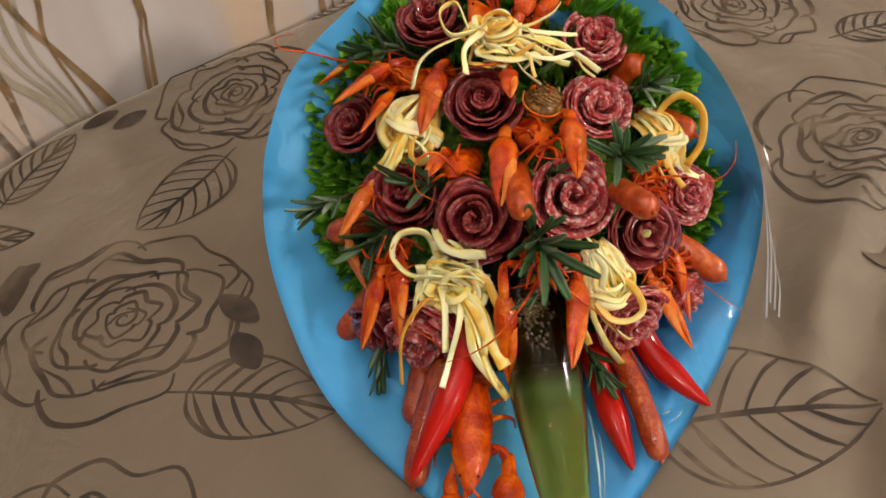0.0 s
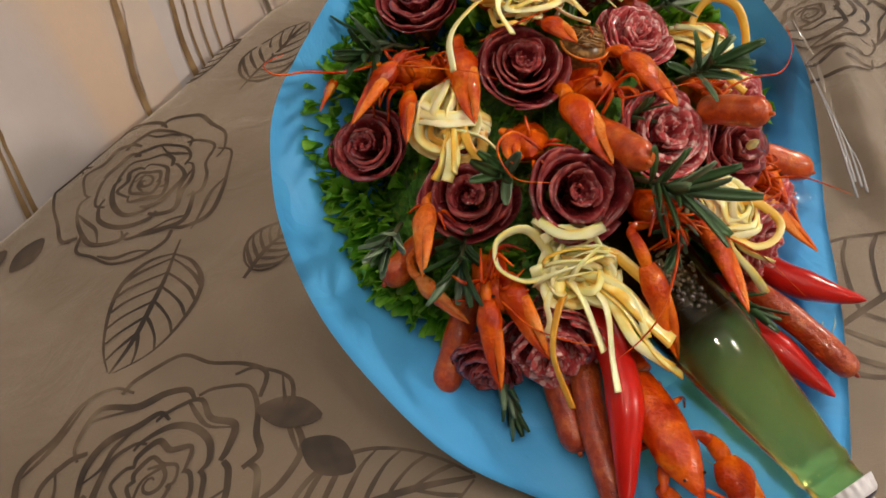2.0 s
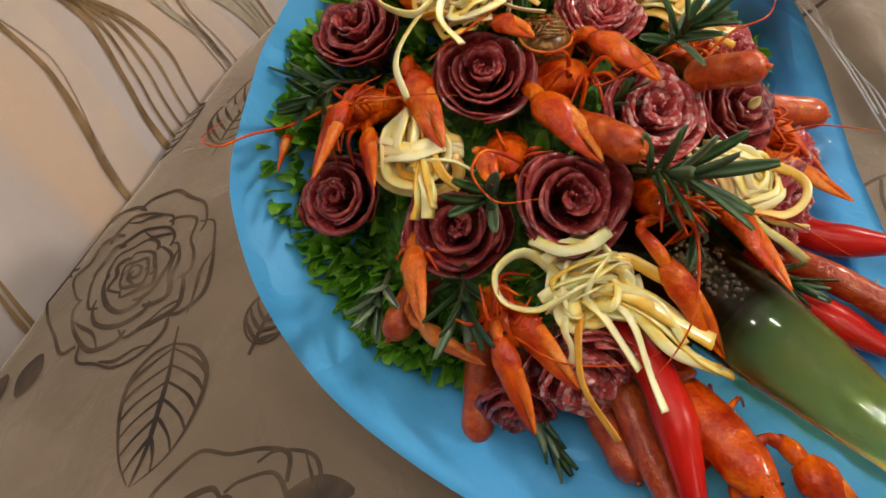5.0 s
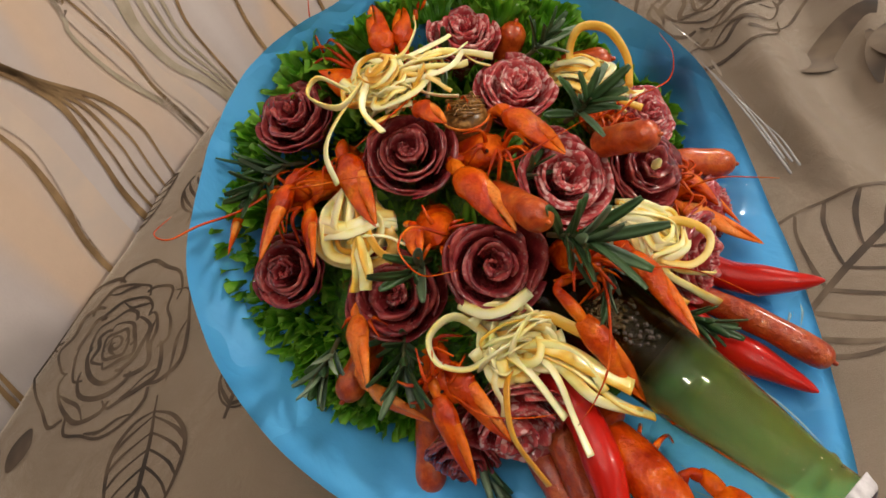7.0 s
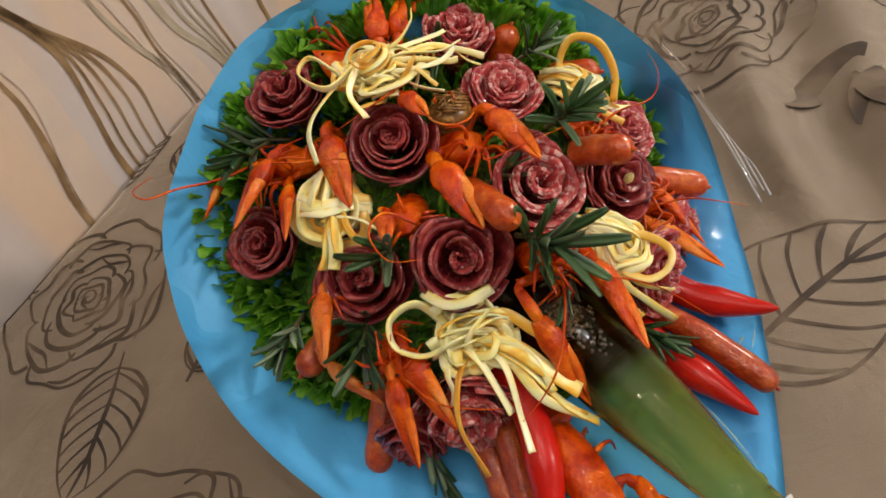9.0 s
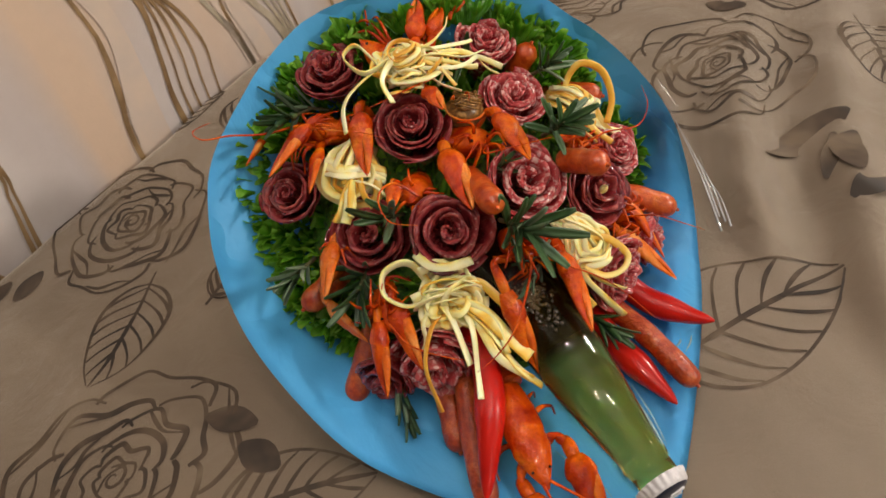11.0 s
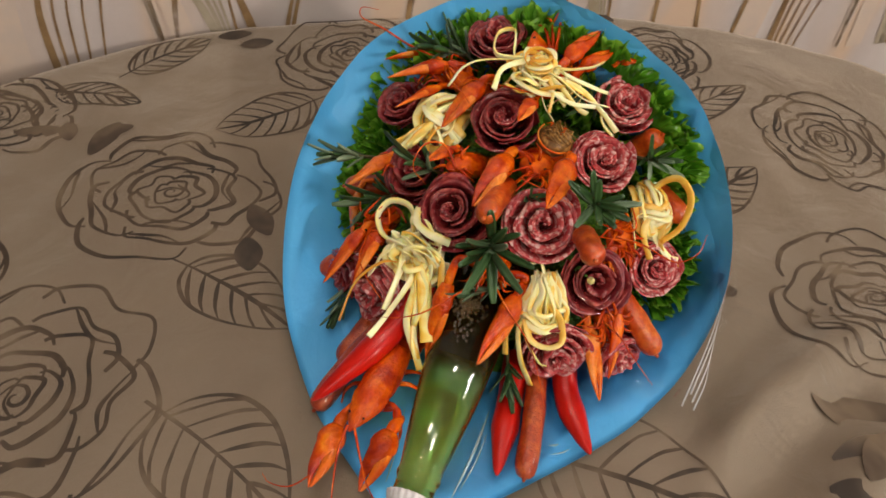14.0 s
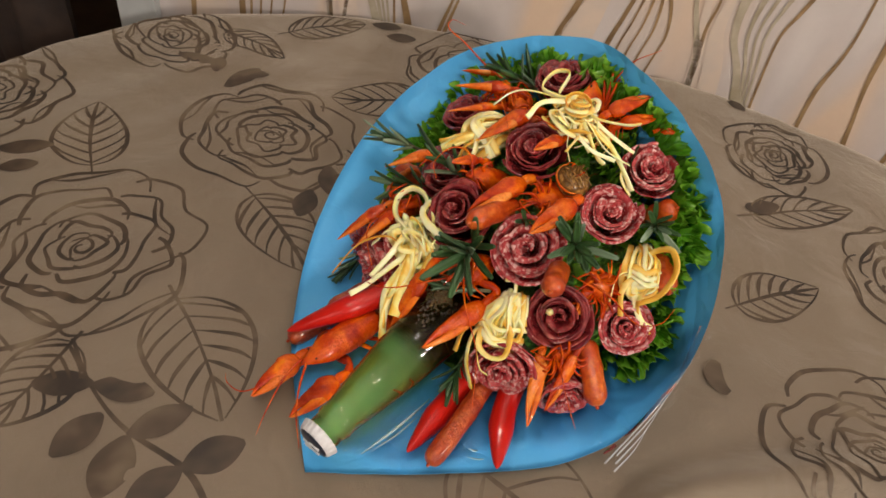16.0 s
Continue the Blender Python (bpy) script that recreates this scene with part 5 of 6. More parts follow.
def coil(ob, inv, centre, radius, count, seed, w, flat=0.8, gold=2, arc=(4.5, 6.6), tuck=0.0):
    """Strings wound in tight uneven rings round one place."""
    rnd = random.Random(seed)
    centre = Vector(centre)
    m = inv @ axes(centre, outward(centre) + Vector((0, -0.5, 0.3)))
    for k in range(count):
        r = radius * rnd.uniform(0.55, 1.05)
        s0, span = rnd.uniform(0, 6.28), rnd.uniform(*arc)
        dx, dy, tilt = rnd.uniform(-0.3, 0.3) * radius, rnd.uniform(-0.3, 0.3) * radius, rnd.uniform(-0.5, 0.5)
        pts = []
        for i in range(9):
            q = s0 + span * i / 8
            pts.append(m @ Vector((dx + r * math.cos(q), dy + flat * r * math.sin(q), tilt * r * math.cos(q + 1) + 0.0012 * k * (not tuck) + tuck * (math.sin(math.pi * i / 8) - 0.7))))
        strand(ob, pts, w * rnd.uniform(0.75, 1.15), 36, rnd.uniform(-0.6, 0.6), CHEESE_GOLD if k % 3 < gold else CHEESE)


def cheese_knot(centre, size, seed, ends=(), loops=12, flow=None, label="knot of pale smoked string cheese", spread=1.0, w=0.0048, order=1.0, lay=None, gold_at=(), golden=0.22, wide_at=()):
    """A loose knot: loops wound about the centre, and strands that run out to the given ends."""
    rnd = random.Random(seed)
    centre = Vector(centre)
    z = outward(centre) + (EN * 1.3 if lay else EN * 0)
    m = axes(centre, z, flow if flow is not None else (0, 0, 1))
    inv = m.inverted()
    ob = thing("cheese_strings", label, "string cheese", "knots of string cheese", m)
    size *= 1.12
    if lay:
        skein(ob, *lay, seed + 50, w)
    for k in range(0 if lay else int(loops * 2.3)):
        a, b = size * rnd.uniform(0.45, 1.0), size * rnd.uniform(0.25, 0.7) * spread
        t0, tilt = rnd.uniform(-0.7, 0.7) * order, rnd.uniform(-0.9, 0.9) * order
        cx, cy, cz = size * rnd.uniform(-0.25, 0.25), size * rnd.uniform(-0.3, 0.3), size * (-0.38 + 0.24 * k / loops)
        span = rnd.uniform(4.2, 6.0)
        s0 = rnd.uniform(0, 6.28)
        pts = []
        for i in range(9):
            q = s0 + span * i / 8
            x, y = b * math.cos(q), a * math.sin(q)
            x, y = x * math.cos(t0) - y * math.sin(t0), x * math.sin(t0) + y * math.cos(t0)
            pts.append((cx + x, cy + y, cz + x * math.sin(tilt) * 0.5 + 0.12 * size * math.sin(3 * q)))
        strand(ob, pts, w * rnd.uniform(0.75, 1.25), 34, rnd.uniform(-0.5, 0.5), CHEESE_GOLD if rnd.random() < 0.3 else CHEESE)
    for n_e, e in enumerate(ends):
        pts = [inv @ Vector(p) for p in e]
        a = Vector((size * rnd.uniform(-0.3, 0.3), size * rnd.uniform(-0.3, 0.3), size * rnd.uniform(0.0, 0.35)))
        strand(ob, [a * 0.2 - Vector((0, 0, size * 0.3)), a] + pts, w * (rnd.uniform(0.7, 1.2) if n_e > 1 else 1.15) * (1.6 if n_e in wide_at else 1.0), 34, rnd.uniform(-0.5, 0.5), CHEESE_GOLD if rnd.random() < golden or n_e in gold_at else CHEESE)
    return ob


# upper knot
upper_knot = cheese_knot((0.083, 0.470, 0.188), 0.021, 1, (
    [(0.055, 0.455, 0.2), (0.049, 0.478, 0.203), (0.06, 0.482, 0.206), (0.066, 0.462, 0.2)],
    [(0.05, 0.456, 0.194), (0.034, 0.448, 0.188), (0.0275, 0.434, 0.178)],
    [(0.064, 0.448, 0.196), (0.062, 0.43, 0.188)],
    [(0.115, 0.458, 0.188), (0.135, 0.458, 0.175), (0.151, 0.458, 0.160)],
    [(0.11, 0.462, 0.192), (0.13, 0.468, 0.184), (0.137, 0.470, 0.182)],
    [(0.105, 0.45, 0.19), (0.12, 0.443, 0.182), (0.128, 0.444, 0.178)],
    [(0.1, 0.446, 0.19), (0.104, 0.425, 0.184)],
    [(0.095, 0.447, 0.19), (0.115, 0.44, 0.186), (0.132, 0.452, 0.18)],
    [(0.1, 0.455, 0.194), (0.122, 0.452, 0.184), (0.14, 0.462, 0.176)],
    [(0.1, 0.46, 0.198), (0.12, 0.474, 0.196), (0.128, 0.486, 0.196)],
    [(0.11, 0.455, 0.19), (0.132, 0.462, 0.176), (0.140, 0.458, 0.164), (0.150, 0.462, 0.152)],
    [(0.09, 0.45, 0.19), (0.098, 0.436, 0.182), (0.108, 0.428, 0.176)],
    [(0.07, 0.45, 0.19), (0.09, 0.44, 0.188), (0.11, 0.448, 0.186)]), 9, label="loose knot of cream and golden smoked string cheese", spread=0.95, w=0.0036)
coil(upper_knot, upper_knot.matrix_basis.inverted(), (0.087, 0.461, 0.1965), 0.0115, 5, 61, 0.0034)
coil(upper_knot, upper_knot.matrix_basis.inverted(), (0.089, 0.459, 0.189), 0.0170, 14, 64, 0.0036, 0.8, 1, (1.9, 3.6), 0.011)
coil(upper_knot, upper_knot.matrix_basis.inverted(), (0.108, 0.456, 0.183), 0.0130, 8, 67, 0.0034, 0.7, 1, (1.8, 3.0), 0.008)
# left knot
cheese_knot((0.0215, 0.4405, 0.143), 0.023, 2, (
    [(0.012, 0.424, 0.141), (0.004, 0.416, 0.136), (-0.002, 0.414, 0.131)],
    [(0.014, 0.418, 0.142), (0.008, 0.408, 0.135)],
    [(0.03, 0.418, 0.143), (0.035, 0.408, 0.138)],
    [(0.022, 0.416, 0.142), (0.024, 0.406, 0.137)],
    [(0.012, 0.416, 0.14), (0.003, 0.409, 0.131)]), 15, flow=(0.35, 0.4, 0.6), label="wound bundle of golden smoked string cheese", w=0.0066, lay=(0.024, 0.021, 4))
# right bundle with a standing ring
cheese_knot((0.193, 0.430, 0.122), 0.021, 3, (
    [(0.19, 0.44, 0.135), (0.202, 0.44, 0.148), (0.214, 0.43, 0.142), (0.214, 0.418, 0.125), (0.204, 0.41, 0.112)],
    [(0.2, 0.415, 0.11), (0.213, 0.41, 0.1), (0.222, 0.418, 0.092)],
    [(0.205, 0.412, 0.106), (0.224, 0.414, 0.088)],
    [(0.19, 0.41, 0.118), (0.2, 0.398, 0.104)],
    [(0.182, 0.415, 0.122), (0.188, 0.398, 0.11)]), 13, flow=(-0.4, 0.5, 0.6), label="wound bundle of golden smoked string cheese with a loose ring", w=0.0044, lay=(0.022, 0.013, 4), gold_at=(0,))
# lower left knot with the big loop
lower_knot = cheese_knot((0.041, 0.345, 0.088), 0.021, 4, (
    [(0.03, 0.366, 0.112), (0.012, 0.37, 0.114), (0.005, 0.36, 0.106), (0.014, 0.348, 0.1), (0.03, 0.345, 0.098)],
    [(0.0345, 0.3695, 0.1155), (0.038, 0.352, 0.119), (0.050, 0.346, 0.117), (0.064, 0.350, 0.110)],
    [(0.022, 0.328, 0.094), (0.008, 0.312, 0.082), (0.005, 0.29, 0.063)],
    [(0.055, 0.325, 0.09), (0.063, 0.308, 0.076), (0.070, 0.295, 0.065)],
    [(0.045, 0.32, 0.088), (0.036, 0.3, 0.07), (0.03, 0.286, 0.062)],
    [(0.05, 0.322, 0.085), (0.052, 0.302, 0.07), (0.066, 0.288, 0.052)],
    [(0.06, 0.34, 0.1), (0.068, 0.325, 0.094), (0.073, 0.315, 0.088)],
    [(0.036, 0.328, 0.092), (0.034, 0.305, 0.072)],
    [(0.02, 0.336, 0.094), (0.016, 0.328, 0.085), (0.012, 0.326, 0.078)],
    [(0.05, 0.332, 0.096), (0.06, 0.318, 0.086), (0.058, 0.3, 0.072)],
    [(0.03, 0.352, 0.104), (0.045, 0.346, 0.108), (0.062, 0.336, 0.102)],
    [(0.053, 0.318, 0.084), (0.06, 0.296, 0.062), (0.07, 0.284, 0.046)]), 5, label="large loose knot of cream string cheese with hanging ends", flow=(0.25, 0.5, 0.6), spread=1.25, order=0.6, w=0.0052, gold_at=(2, 6), golden=0.0, wide_at=(3, 6))
coil(lower_knot, lower_knot.matrix_basis.inverted(), (0.037, 0.338, 0.097), 0.0165, 15, 71, 0.0054, 0.75, 0, (2.0, 3.6), 0.011)
coil(lower_knot, lower_knot.matrix_basis.inverted(), (0.050, 0.335, 0.094), 0.0150, 12, 76, 0.0054, 1.1, 1, (1.8, 3.4), 0.010)
# lower right knot
cheese_knot((0.139, 0.338, 0.088), 0.024, 5, (
    [(0.152, 0.33, 0.092), (0.158, 0.318, 0.084), (0.15, 0.312, 0.08), (0.138, 0.314, 0.08), (0.13, 0.326, 0.084)],
    [(0.128, 0.324, 0.082), (0.134, 0.308, 0.066), (0.146, 0.305, 0.042)],
    [(0.132, 0.32, 0.08), (0.146, 0.308, 0.068), (0.152, 0.312, 0.06)],
    [(0.126, 0.33, 0.088), (0.12, 0.318, 0.078), (0.124, 0.306, 0.066)],
    [(0.13, 0.36, 0.105), (0.122, 0.356, 0.108)]), 15, flow=(-0.2, 0.6, 0.6), label="coiled bundle of pale string cheese with a golden loop", w=0.0040, lay=(0.023, 0.017, 7), gold_at=(0,))


# ---------------------------------------------------------------- rosemary
def needle(length, width):
    verts, n = [], 9
    for i in range(n):
        s = i / (n - 1)
        w = width / 2 * (math.sin(math.pi * (0.08 + 0.86 * s)) ** 0.42)
        y, z = length * s, length * 0.10 * math.sin(1.6 * s)
        verts += [Vector((-w, y, z + 0.22 * w)), Vector((-0.35 * w, y, z - 0.04 * w)), Vector((0, y, z - 0.22 * w)), Vector((0.35 * w, y, z - 0.04 * w)), Vector((w, y, z + 0.22 * w)), Vector((0, y, z - 0.5 * w))]
    faces = []
    for i in range(n - 1):
        for k in range(6):
            k2 = (k + 1) % 6
            faces.append((i * 6 + k, i * 6 + k2, i * 6 + 6 + k2, i * 6 + 6 + k))
    faces += [(5, 4, 3, 2, 1, 0), tuple((n - 1) * 6 + k for k in range(6))]
    return verts, faces


NEEDLES = []
for ln, wd, leaf_mat in ((0.031, 0.0049, ROSEMARY), (0.025, 0.0040, ROSEMARY), (0.018, 0.0031, ROSEMARY), (0.029, 0.0046, ROSEMARY_PALE)):
    me = bpy.data.meshes.new("leaf")
    v, f = needle(ln, wd * 1.2)
    me.from_pydata([tuple(q) for q in v], [], f)
    me.materials.append(leaf_mat)
    me.polygons.foreach_set("use_smooth", [True] * len(me.polygons))
    NEEDLES.append(me)


def rosemary(base, tip, count, seed, open_=0.75, size=(0, 1), scale=1.0):
    """A sprig: a stem from base to tip, and leaves that stand off it all round."""
    rnd = random.Random(seed)
    base, tip = Vector(base), Vector(tip)
    m = axes(base, tip - base, outward(base))
    L = (tip - base).length
    ob = thing("rosemary_sprig", "sprig of dark green rosemary with narrow leaves", "rosemary", "rosemary sprigs in the bouquet", m)
    obj("stem", *tube(spline([(0, 0, -0.01), (0.001, 0, L * 0.5), (0, 0.001, L)], 8), lambda s: 0.0013 * (1.2 - 0.6 * s), 7), STEM, ob)
    for k in range(count):
        f = k / max(1, count - 1)
        leaf = new("leaf", NEEDLES[rnd.choice(size)])
        leaf.parent = ob
        around = k * 2.4 + rnd.uniform(-0.4, 0.4)
        lift = open_ * (1.05 - 0.55 * f) * rnd.uniform(0.8, 1.2)
        # leaf runs along y: stand it up along the stem, lean it out, then turn it round the stem
        leaf.matrix_basis = (Matrix.Translation((0, 0, L * f * 0.92)) @ Matrix.Rotation(around, 4, "Z") @ Matrix.Rotation(math.pi / 2 - lift, 4, "X")
                             @ Matrix.Diagonal((scale, scale * rnd.uniform(0.75, 1.15), scale, 1)))
    return ob


for k, (b0, t0, n, op, size) in enumerate((
        ((0.010, 0.500, 0.164), (-0.006, 0.488, 0.172), 10, 0.9, (0, 1, 1)), ((-0.030, 0.416, 0.106), (-0.044, 0.393, 0.120), 11, 0.55, (0, 3, 3, 1)),
        ((0.036, 0.398, 0.128), (0.024, 0.384, 0.144), 6, 0.75, (0, 0, 1)), ((0.093, 0.350, 0.126), (0.097, 0.331, 0.133), 15, 1.1, (0, 0, 0, 1)),
        ((0.150, 0.394, 0.142), (0.154, 0.380, 0.156), 14, 1.2, (0, 1)), ((0.176, 0.455, 0.146), (0.184, 0.446, 0.154), 11, 1.0, (1, 2, 2, 3)),
        ((0.006, 0.404, 0.092), (-0.010, 0.378, 0.098), 14, 1.0, (0, 0, 1)), ((0.126, 0.316, 0.044), (0.131, 0.302, 0.042), 12, 0.8, (1, 2)),
        ((-0.010, 0.346, 0.040), (-0.014, 0.326, 0.026), 11, 0.6, (0, 1)), ((0.134, 0.482, 0.160), (0.124, 0.470, 0.172), 8, 1.0, (1, 2)),
        ((0.103, 0.392, 0.132), (0.110, 0.384, 0.143), 7, 0.9, (2, 2)), ((0.022, 0.508, 0.158), (0.008, 0.512, 0.166), 9, 0.9, (1, 1, 2)),
        ((0.11, 0.34, 0.098), (0.09, 0.322, 0.098), 7, 0.8, (1, 2)))):
    rosemary(b0, t0, n, 300 + k, op, size, {3: 1.18, 2: 1.15, 4: 0.95, 6: 1.0}.get(k, 1.0))


# ---------------------------------------------------------------- lettuce
def lettuce_leaf(m, w, l, seed, curl=1.0):
    """A leaf that grows along y and whose free edge winds to and fro in tight, flared frills."""
    rnd = random.Random(seed)
    nu, nv = 120, 13
    off = [Vector((rnd.uniform(0, 90), rnd.uniform(0, 90), rnd.uniform(0, 90))) for _ in range(5)]
    wide = w / 0.040
    field = lambda k, fu, fv: noise.noise(off[k] + Vector((u * fu * wide, v * fv, 0)))
    verts, tip_light = [], []
    for i in range(nu):
        u = i / (nu - 1) * 2 - 1
        for j in range(nv):
            v = j / (nv - 1)
            e = v ** 1.4
            lip = max(0.0, (v - 0.6) / 0.4) ** 2
            x = w * 0.5 * u * (0.45 + 0.55 * v) + curl * e * (0.0060 * field(2, 5.5, 1.0) + 0.0035 * field(3, 11, 2.0))
            y = l * v * (1 - 0.3 * abs(u) ** 3) + curl * (0.0070 * e * field(1, 4.5, 0.8) - 0.0025 * lip)
            z = curl * (0.0130 * e * field(0, 3.6, 0.9) + 0.0125 * e * v * field(4, 7.5, 1.4) + 0.0050 * e * field(2, 15, 3.0))
            z += 0.0016 * noise.noise(Vector((x * 190, y * 190, 3)) + off[0])
            verts.append(Vector((x, y, z)))
            tip_light.append(v)
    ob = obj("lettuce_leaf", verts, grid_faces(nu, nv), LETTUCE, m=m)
    # 0 at the base to 1 at the tip, for the shade in the colour
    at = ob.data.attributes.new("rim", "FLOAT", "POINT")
    at.data.foreach_set("value", tip_light)
    return tagged(ob, "bright green curly lettuce leaf with a frilled edge", "lettuce leaf", "lettuce leaves round the bouquet")


def place_leaf(p, d, n, w, l, seed, curl=1.0):
    y = Vector(d).normalized()
    x = y.cross(n).normalized()
    z = x.cross(y)
    m = Matrix((x, y, z)).transposed().to_4x4()
    m.translation = p
    return lettuce_leaf(m, w, l, seed, curl)


rnd = random.Random(77)
# the paper's rim in the head's frame, by angle
rim_head = []
for p in RIM:
    v = Vector(p) - OC
    rim_head.append((math.degrees(math.atan2(v.dot(E2), v.x)) % 360, math.hypot(v.x, v.dot(E2)), v.dot(EN)))
rim_head.sort()


def rim_at(deg):
    a = [q[0] for q in rim_head]
    return float(np.interp(deg, a, [q[1] for q in rim_head], period=360)), float(np.interp(deg, a, [q[2] for q in rim_head], period=360))


# the salad's outer edge: angle, distance inside the rim, height over it
SALAD_A = (-15, -3, 5, 11, 18, 26, 36, 60, 84, 108, 120, 132, 144, 156, 168, 180, 192, 204, 213)
SALAD_IN = (0.026, 0.017, 0.022, 0.030, 0.020, 0.013, 0.009, 0.007, 0.007, 0.008, 0.009, 0.010, 0.015, 0.023, 0.029, 0.031, 0.036, 0.045, 0.053)
SALAD_H = (-0.018, -0.017, -0.018, -0.018, -0.012, -0.008, -0.005, -0.005, -0.004, -0.006, -0.006, -0.006, -0.008, -0.014, -0.017, -0.019, -0.022, -0.030, -0.031)
for row in range(6):
    step = 9.5 + 1.2 * row
    for k in range(int(228 / step) + 1):
        dd = -14 + step * (k + 0.5 * (row % 2)) + rnd.uniform(-2, 2)
        if dd > 212:
            continue
        a = math.radians(dd)
        rr, hh = rim_at(dd % 360)
        r1 = rr - float(np.interp(dd, SALAD_A, SALAD_IN)) - 0.0115 * row + rnd.uniform(-0.003, 0.002)
        h1 = hh + float(np.interp(dd, SALAD_A, SALAD_H)) + (0.003, 0.003, -0.003, -0.009, -0.013, -0.016)[row] + rnd.uniform(-0.002, 0.003)
        out = E1 * math.cos(a) + E2 * math.sin(a)
        grow = (EN + out * ((1.1, 0.9, 0.7, 0.5, 0.35, 0.25)[row] + rnd.uniform(-0.25, 0.25))).normalized()
        l = 0.024 * rnd.uniform(0.9, 1.15)
        tip = OC + out * r1 + EN * h1
        for c, r in ROSE_AT + [(Vector((0.111, 0.498, 0.196)), 0.013), (Vector((0.127, 0.491, 0.19)), 0.011), (Vector((0.182, 0.474, 0.156)), 0.011), (Vector((0.216, 0.434, 0.117)), 0.010)]:
            if (tip - c - EN * (tip - c).dot(EN)).length < r + 0.004:
                tip -= EN * max(0.0, (tip - c).dot(EN) + 0.020)
        place_leaf(tip - grow * l, grow, out, 0.040 * rnd.uniform(0.9, 1.15), l, 500 + k + 1000 * row)

# small leaves tucked between the roses
for k in range(95):
    a, r = k * 2.39996, 0.112 * math.sqrt((k + 0.5) / 95)
    x, y = r * math.cos(a), r * math.sin(a)
    if y < -0.055:
        continue
    u = math.asin(min(1, r / 0.112)) / (math.pi / 2)
    p = head(x, y, 0.029 * math.cos(u * math.pi / 2) - 0.046 * u - 0.012)
    n = outward(p)
    d = n.cross(Vector((rnd.uniform(-1, 1), rnd.uniform(-1, 1), rnd.uniform(-1, 1)))).normalized() * 0.6 + n * 0.8
    place_leaf(p, d, n.cross(d), 0.024, 0.019, 9000 + k)

# ---------------------------------------------------------------- the bottle
CAP_P, FAR_P = Vector((0.0978, 0.197, 0.0355)), Vector((0.0935, 0.322, 0.0545))
bottle_m = axes(CAP_P, FAR_P - CAP_P)
bottle = thing("bottle", "capped glass bottle of pale beer lying neck outwards", "bottle", m=bottle_m)
glass = [(0.0005, -0.001), (0.0125, -0.001), (0.0132, 0.002), (0.0132, 0.012), (0.0142, 0.014), (0.0150, 0.0165), (0.0142, 0.019), (0.0146, 0.024), (0.0165, 0.036), (0.0192, 0.055),
         (0.0218, 0.075), (0.0236, 0.095), (0.0250, 0.115), (0.0265, 0.135), (0.0285, 0.155), (0.030, 0.175), (0.0305, 0.20), (0.0305, 0.235), (0.0290, 0.242), (0.0005, 0.243)]
obj("glass_body", *lathe(glass, 56), GLASS, bottle)
# added dark body that darkens the shoulder from inside the glass
obj("beer", *lathe([(0.0212, 0.076), (0.0223, 0.085), (0.0233, 0.094), (0.0246, 0.115), (0.0261, 0.135), (0.0280, 0.155), (0.0295, 0.175), (0.0300, 0.20), (0.0300, 0.232), (0.0005, 0.236)], 48), SHOULDER_DARK, bottle, "dark brown beer standing in the shoulder")
n_f = 21
verts = []
sides = n_f * 6
for r, z, fl in ((0.0002, -0.0068, 0), (0.0110, -0.0054, 0), (0.0135, -0.0042, 0), (0.0146, -0.003, 0.2), (0.0152, 0.0, 0.7), (0.0160, 0.0026, 1.0), (0.0158, 0.003, 1.0), (0.0140, 0.0028, 0.6)):
    for k in range(sides):
        a = 2 * math.pi * k / sides
        verts.append(Vector(((r + 0.0006 * fl * math.cos(n_f * a)) * math.cos(a), (r + 0.0006 * fl * math.cos(n_f * a)) * math.sin(a), z)))
faces = []
for i in range(7):
    for k in range(sides):
        k2 = (k + 1) % sides
        faces.append((i * sides + k, i * sides + k2, (i + 1) * sides + k2, (i + 1) * sides + k))
cap = obj("crown_cap", verts, faces, CAP_WHITE, bottle, "white crimped metal crown cap")
obj("cap_print", *lathe([(0.0002, -0.0073), (0.006, -0.0068), (0.0104, -0.0060), (0.0128, -0.0050), (0.0130, -0.0044)], 40), CAP_NAVY, cap, "dark navy round print")
for x, y, w, h in ((-0.004, 0.004, 0.009, 0.0022), (0.003, 0.0, 0.008, 0.003), (-0.003, -0.004, 0.010, 0.0022), (0.004, -0.0075, 0.006, 0.0014)):
    obj("print_bar", *box((x - w / 2, y - h / 2, -0.0076), (x + w / 2, y + h / 2, -0.0060)), CAP_WHITE, cap, smooth=False)
rnd = random.Random(5)
bub = []
for k in range(260):
    a, z = rnd.gauss(1.38, 0.24), rnd.gauss(0.1335, 0.0048)
    r = 0.0264 + 0.085 * (z - 0.135) - rnd.uniform(-0.0002, 0.0006)
    s = rnd.uniform(0.0005, 0.0012) * (1.6 if k % 9 == 0 else 1)
    c0 = Vector((r * math.cos(a), r * math.sin(a), z))
    v, f = lathe([(0.0001, -s), (0.5 * s, -0.87 * s), (0.87 * s, -0.5 * s), (s, 0), (0.87 * s, 0.5 * s), (0.5 * s, 0.87 * s), (0.0001, s)], 12)
    bub.append(([q + c0 for q in v], f))
tagged(obj("foam", *join(*bub), FOAM, bottle), "cluster of pale beer bubbles")

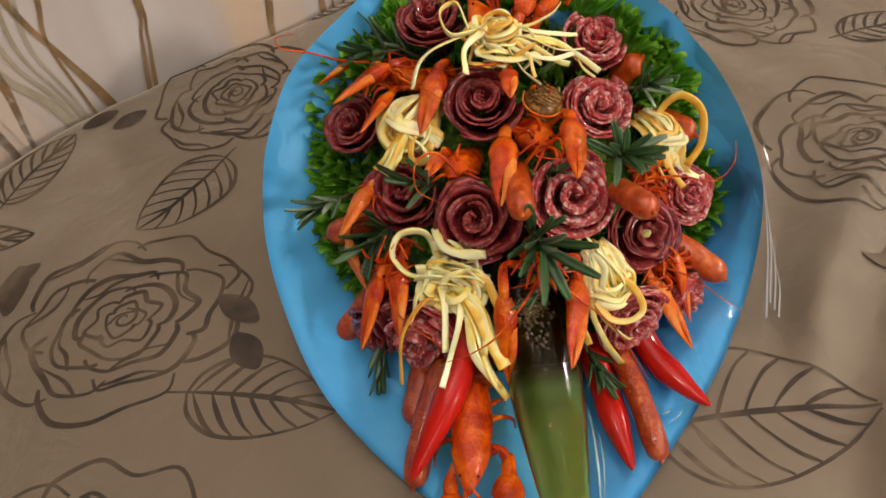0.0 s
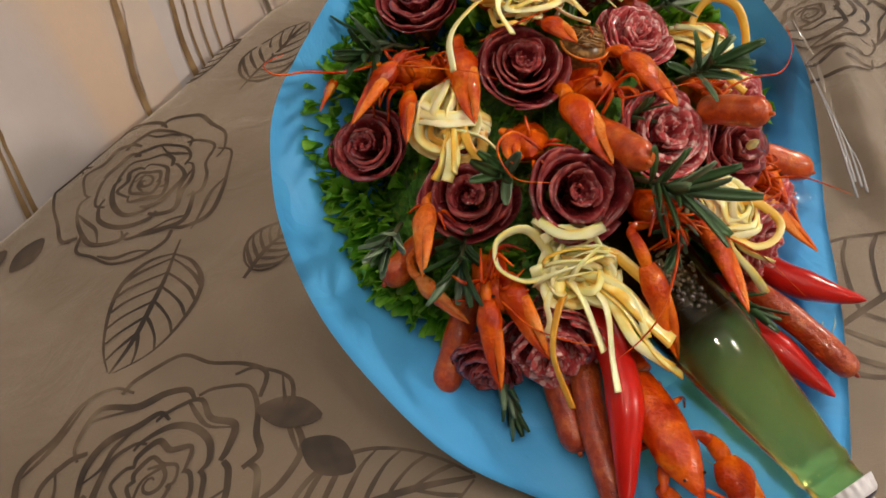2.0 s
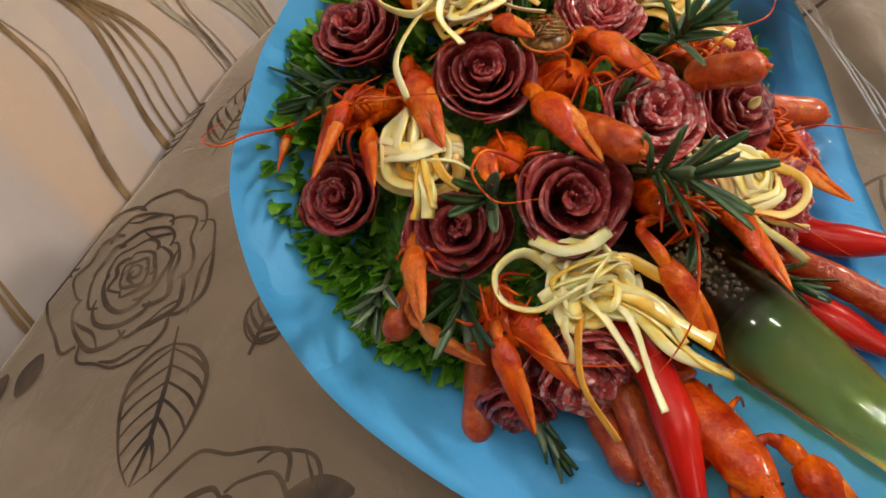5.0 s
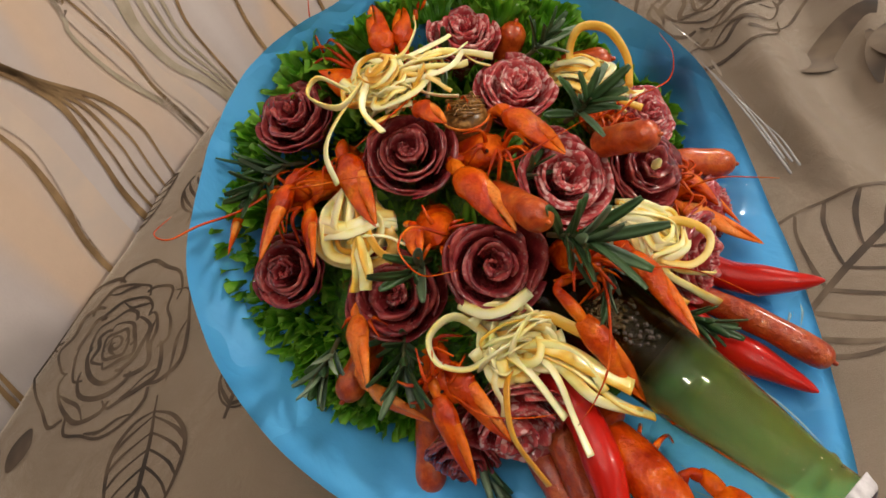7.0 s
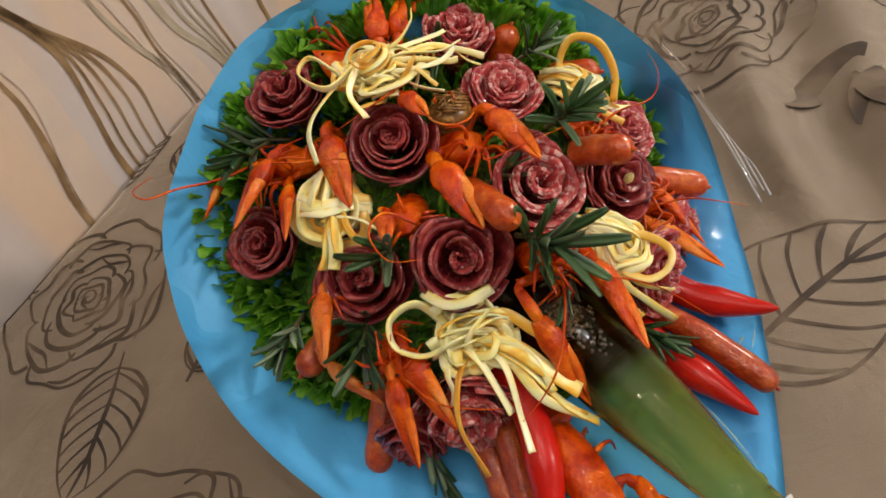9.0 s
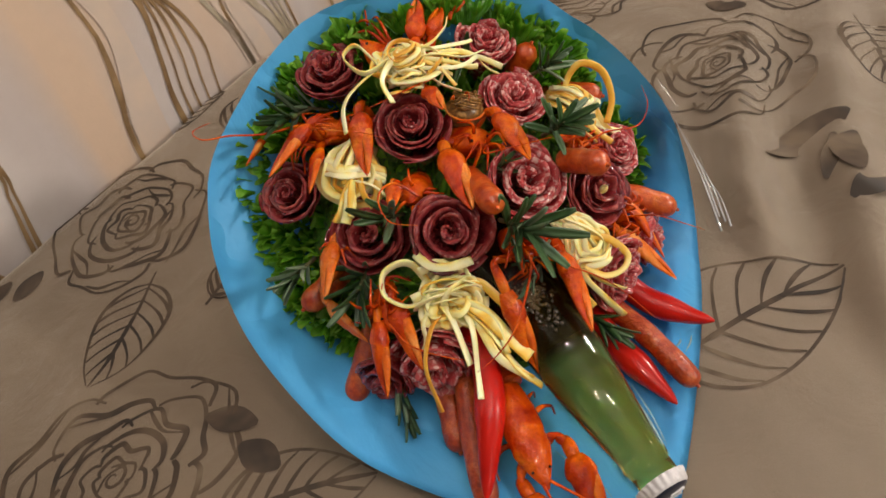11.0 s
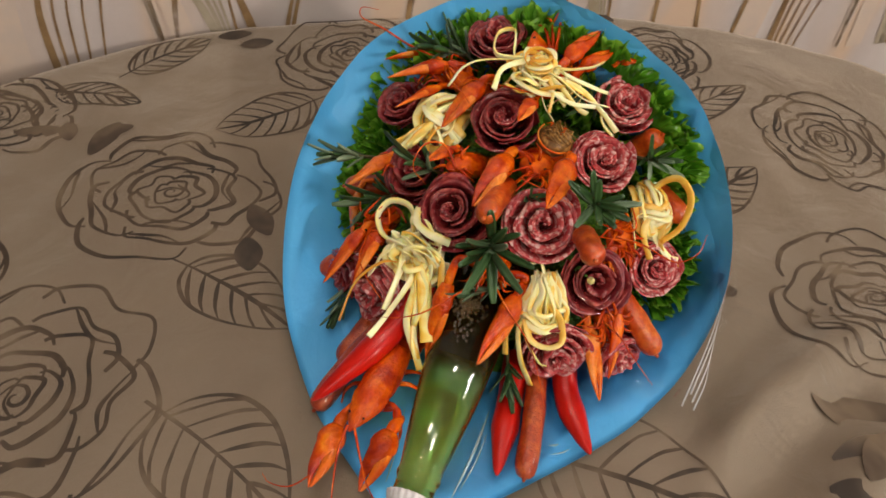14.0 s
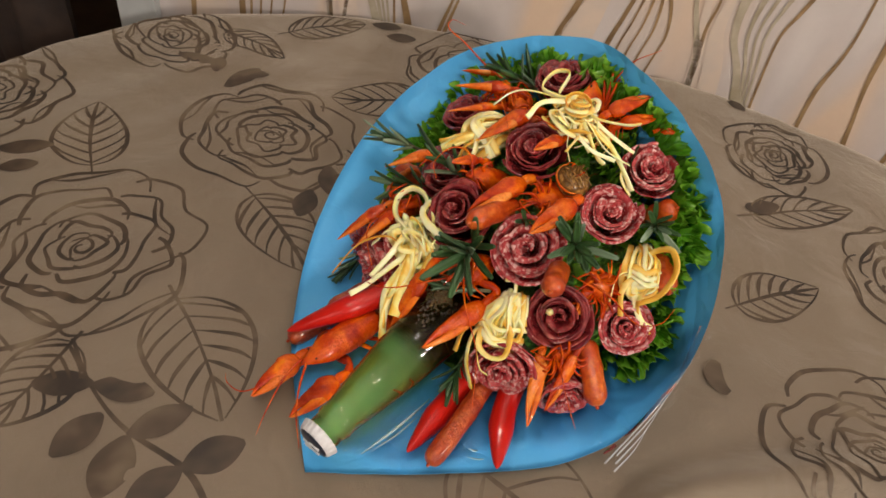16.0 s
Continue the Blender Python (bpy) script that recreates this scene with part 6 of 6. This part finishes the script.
# small raised marks in the glass of the shoulder
for k in range(22):
    a, z = 1.38 + 0.42 * (rnd.random() - 0.5) + 0.3 * (k % 2), 0.106 + 0.0010 * k + rnd.uniform(-0.001, 0.001)
    r = 0.0245 + 0.08 * (z - 0.109)
    s = rnd.uniform(0.0009, 0.0015)
    v, f = lathe([(0.0001, -s), (0.7 * s, -0.7 * s), (s, 0), (0.7 * s, 0.7 * s), (0.0001, s)], 10)
    obj("raised_mark", [q + Vector((r * math.cos(a), r * math.sin(a), z)) for q in v], f, EMBOSS, bottle)

# ---------------------------------------------------------------- clear film at the paper's side
def film(pts, width, seed):
    path = spline(pts, 40)
    verts, nv = [], 10
    for i, p in enumerate(path):
        for j in range(nv):
            v = j / (nv - 1)
            verts.append(p + Vector((width * v, -0.3 * width * v, 0.35 * width * math.sin(2.5 * v) + 0.0012 * noise.noise(Vector((i * 0.25, v * 3, seed))))))
    return verts, grid_faces(40, nv)


cello = thing("cellophane", "clear shiny cellophane folded over the edge of the paper", "cellophane")
obj("sheet", *film([(0.247, 0.345, 0.028), (0.254, 0.372, 0.052), (0.255, 0.40, 0.085), (0.248, 0.425, 0.116)], 0.010, 4), FILM, cello)
# thin pale tubes in place of the highlights on the folded film
for dx, a, b in ((0.003, 0.0, 1.0), (0.006, 0.1, 0.85), (0.009, 0.05, 0.62), (0.0115, 0.0, 0.4)):
    p, q = Vector((0.250 + dx, 0.338, 0.030)), Vector((0.257 + dx * 0.4, 0.412, 0.100))
    obj("crease", *tube(spline([p.lerp(q, a), p.lerp(q, (a + b) / 2) + Vector((0.002, 0, 0.001)), p.lerp(q, b)], 20), lambda s: 0.00075 * (1.15 - s), 6), CREASE_GLINT, cello, "bright folded crease")
# streaks of light beside the bottle and two small glints, laid as strips
for p, q, r in (((0.1236, 0.2883, 0.018), (0.1195, 0.2190, 0.013), 0.0009), ((0.1275, 0.272, 0.016), (0.1225, 0.2260, 0.012), 0.0005), ((0.066, 0.268, 0.016), (0.0745, 0.214, 0.012), 0.0006), ((0.060, 0.256, 0.014), (0.070, 0.222, 0.011), 0.0004), ((0.1708, 0.2817, 0.012), (0.1771, 0.285, 0.013), 0.0007), ((0.1737, 0.2752, 0.012), (0.1853, 0.2837, 0.013), 0.0005)):
    p, q = Vector(p), Vector(q)
    obj("crease", *tube(spline([p, p.lerp(q, 0.5) + Vector((0.0015, 0, 0)), q], 20), lambda s, r=r: r * (0.25 + math.sin(math.pi * s)), 6, 0.4), FILM_GLINT, cello)


def liner():
    """Clear film laid loosely over the paper, crumpled, ending short of the paper's rim."""
    pts = [Vector(p) for p in RIM]
    loop = spline(pts + [pts[0]], 150)[70:]
    core = Vector((0.085, 0.34, 0.004))
    verts, nv = [], 22
    for i, p in enumerate(loop):
        edge = 0.93 + 0.05 * math.sin(i * 0.37) + 0.02 * math.sin(i * 1.3)
        for j in range(nv):
            u = (0.35 + 0.65 * j / (nv - 1)) * edge
            steep = min(max((p.x - 0.03) / 0.06, 0), 1) * min(max(p.z / 0.08, 0), 1)
            q = core.lerp(p, u + steep * (1 - (1 - u) ** 1.25 - u))
            q.z = max(core.z + (p.z - core.z) * u ** (2.8 + 0.9 * min(max((p.x + 0.05) / 0.08, 0), 1) + 0.1 * steep), 0.0035)
            fold = abs(noise.noise(Vector((q.x * 34, q.y * 34, q.z * 34 + 7)))) + 0.5 * abs(noise.noise(Vector((q.x * 80, q.y * 80, 2))))
            verts.append(q + Vector((0.085 - q.x, 0.38 - q.y, 0.25)).normalized() * (0.0035 + 0.006 * fold))
    return verts, grid_faces(len(loop), nv)


obj("liner", *liner(), FILM, cello, "clear crumpled film over the paper")
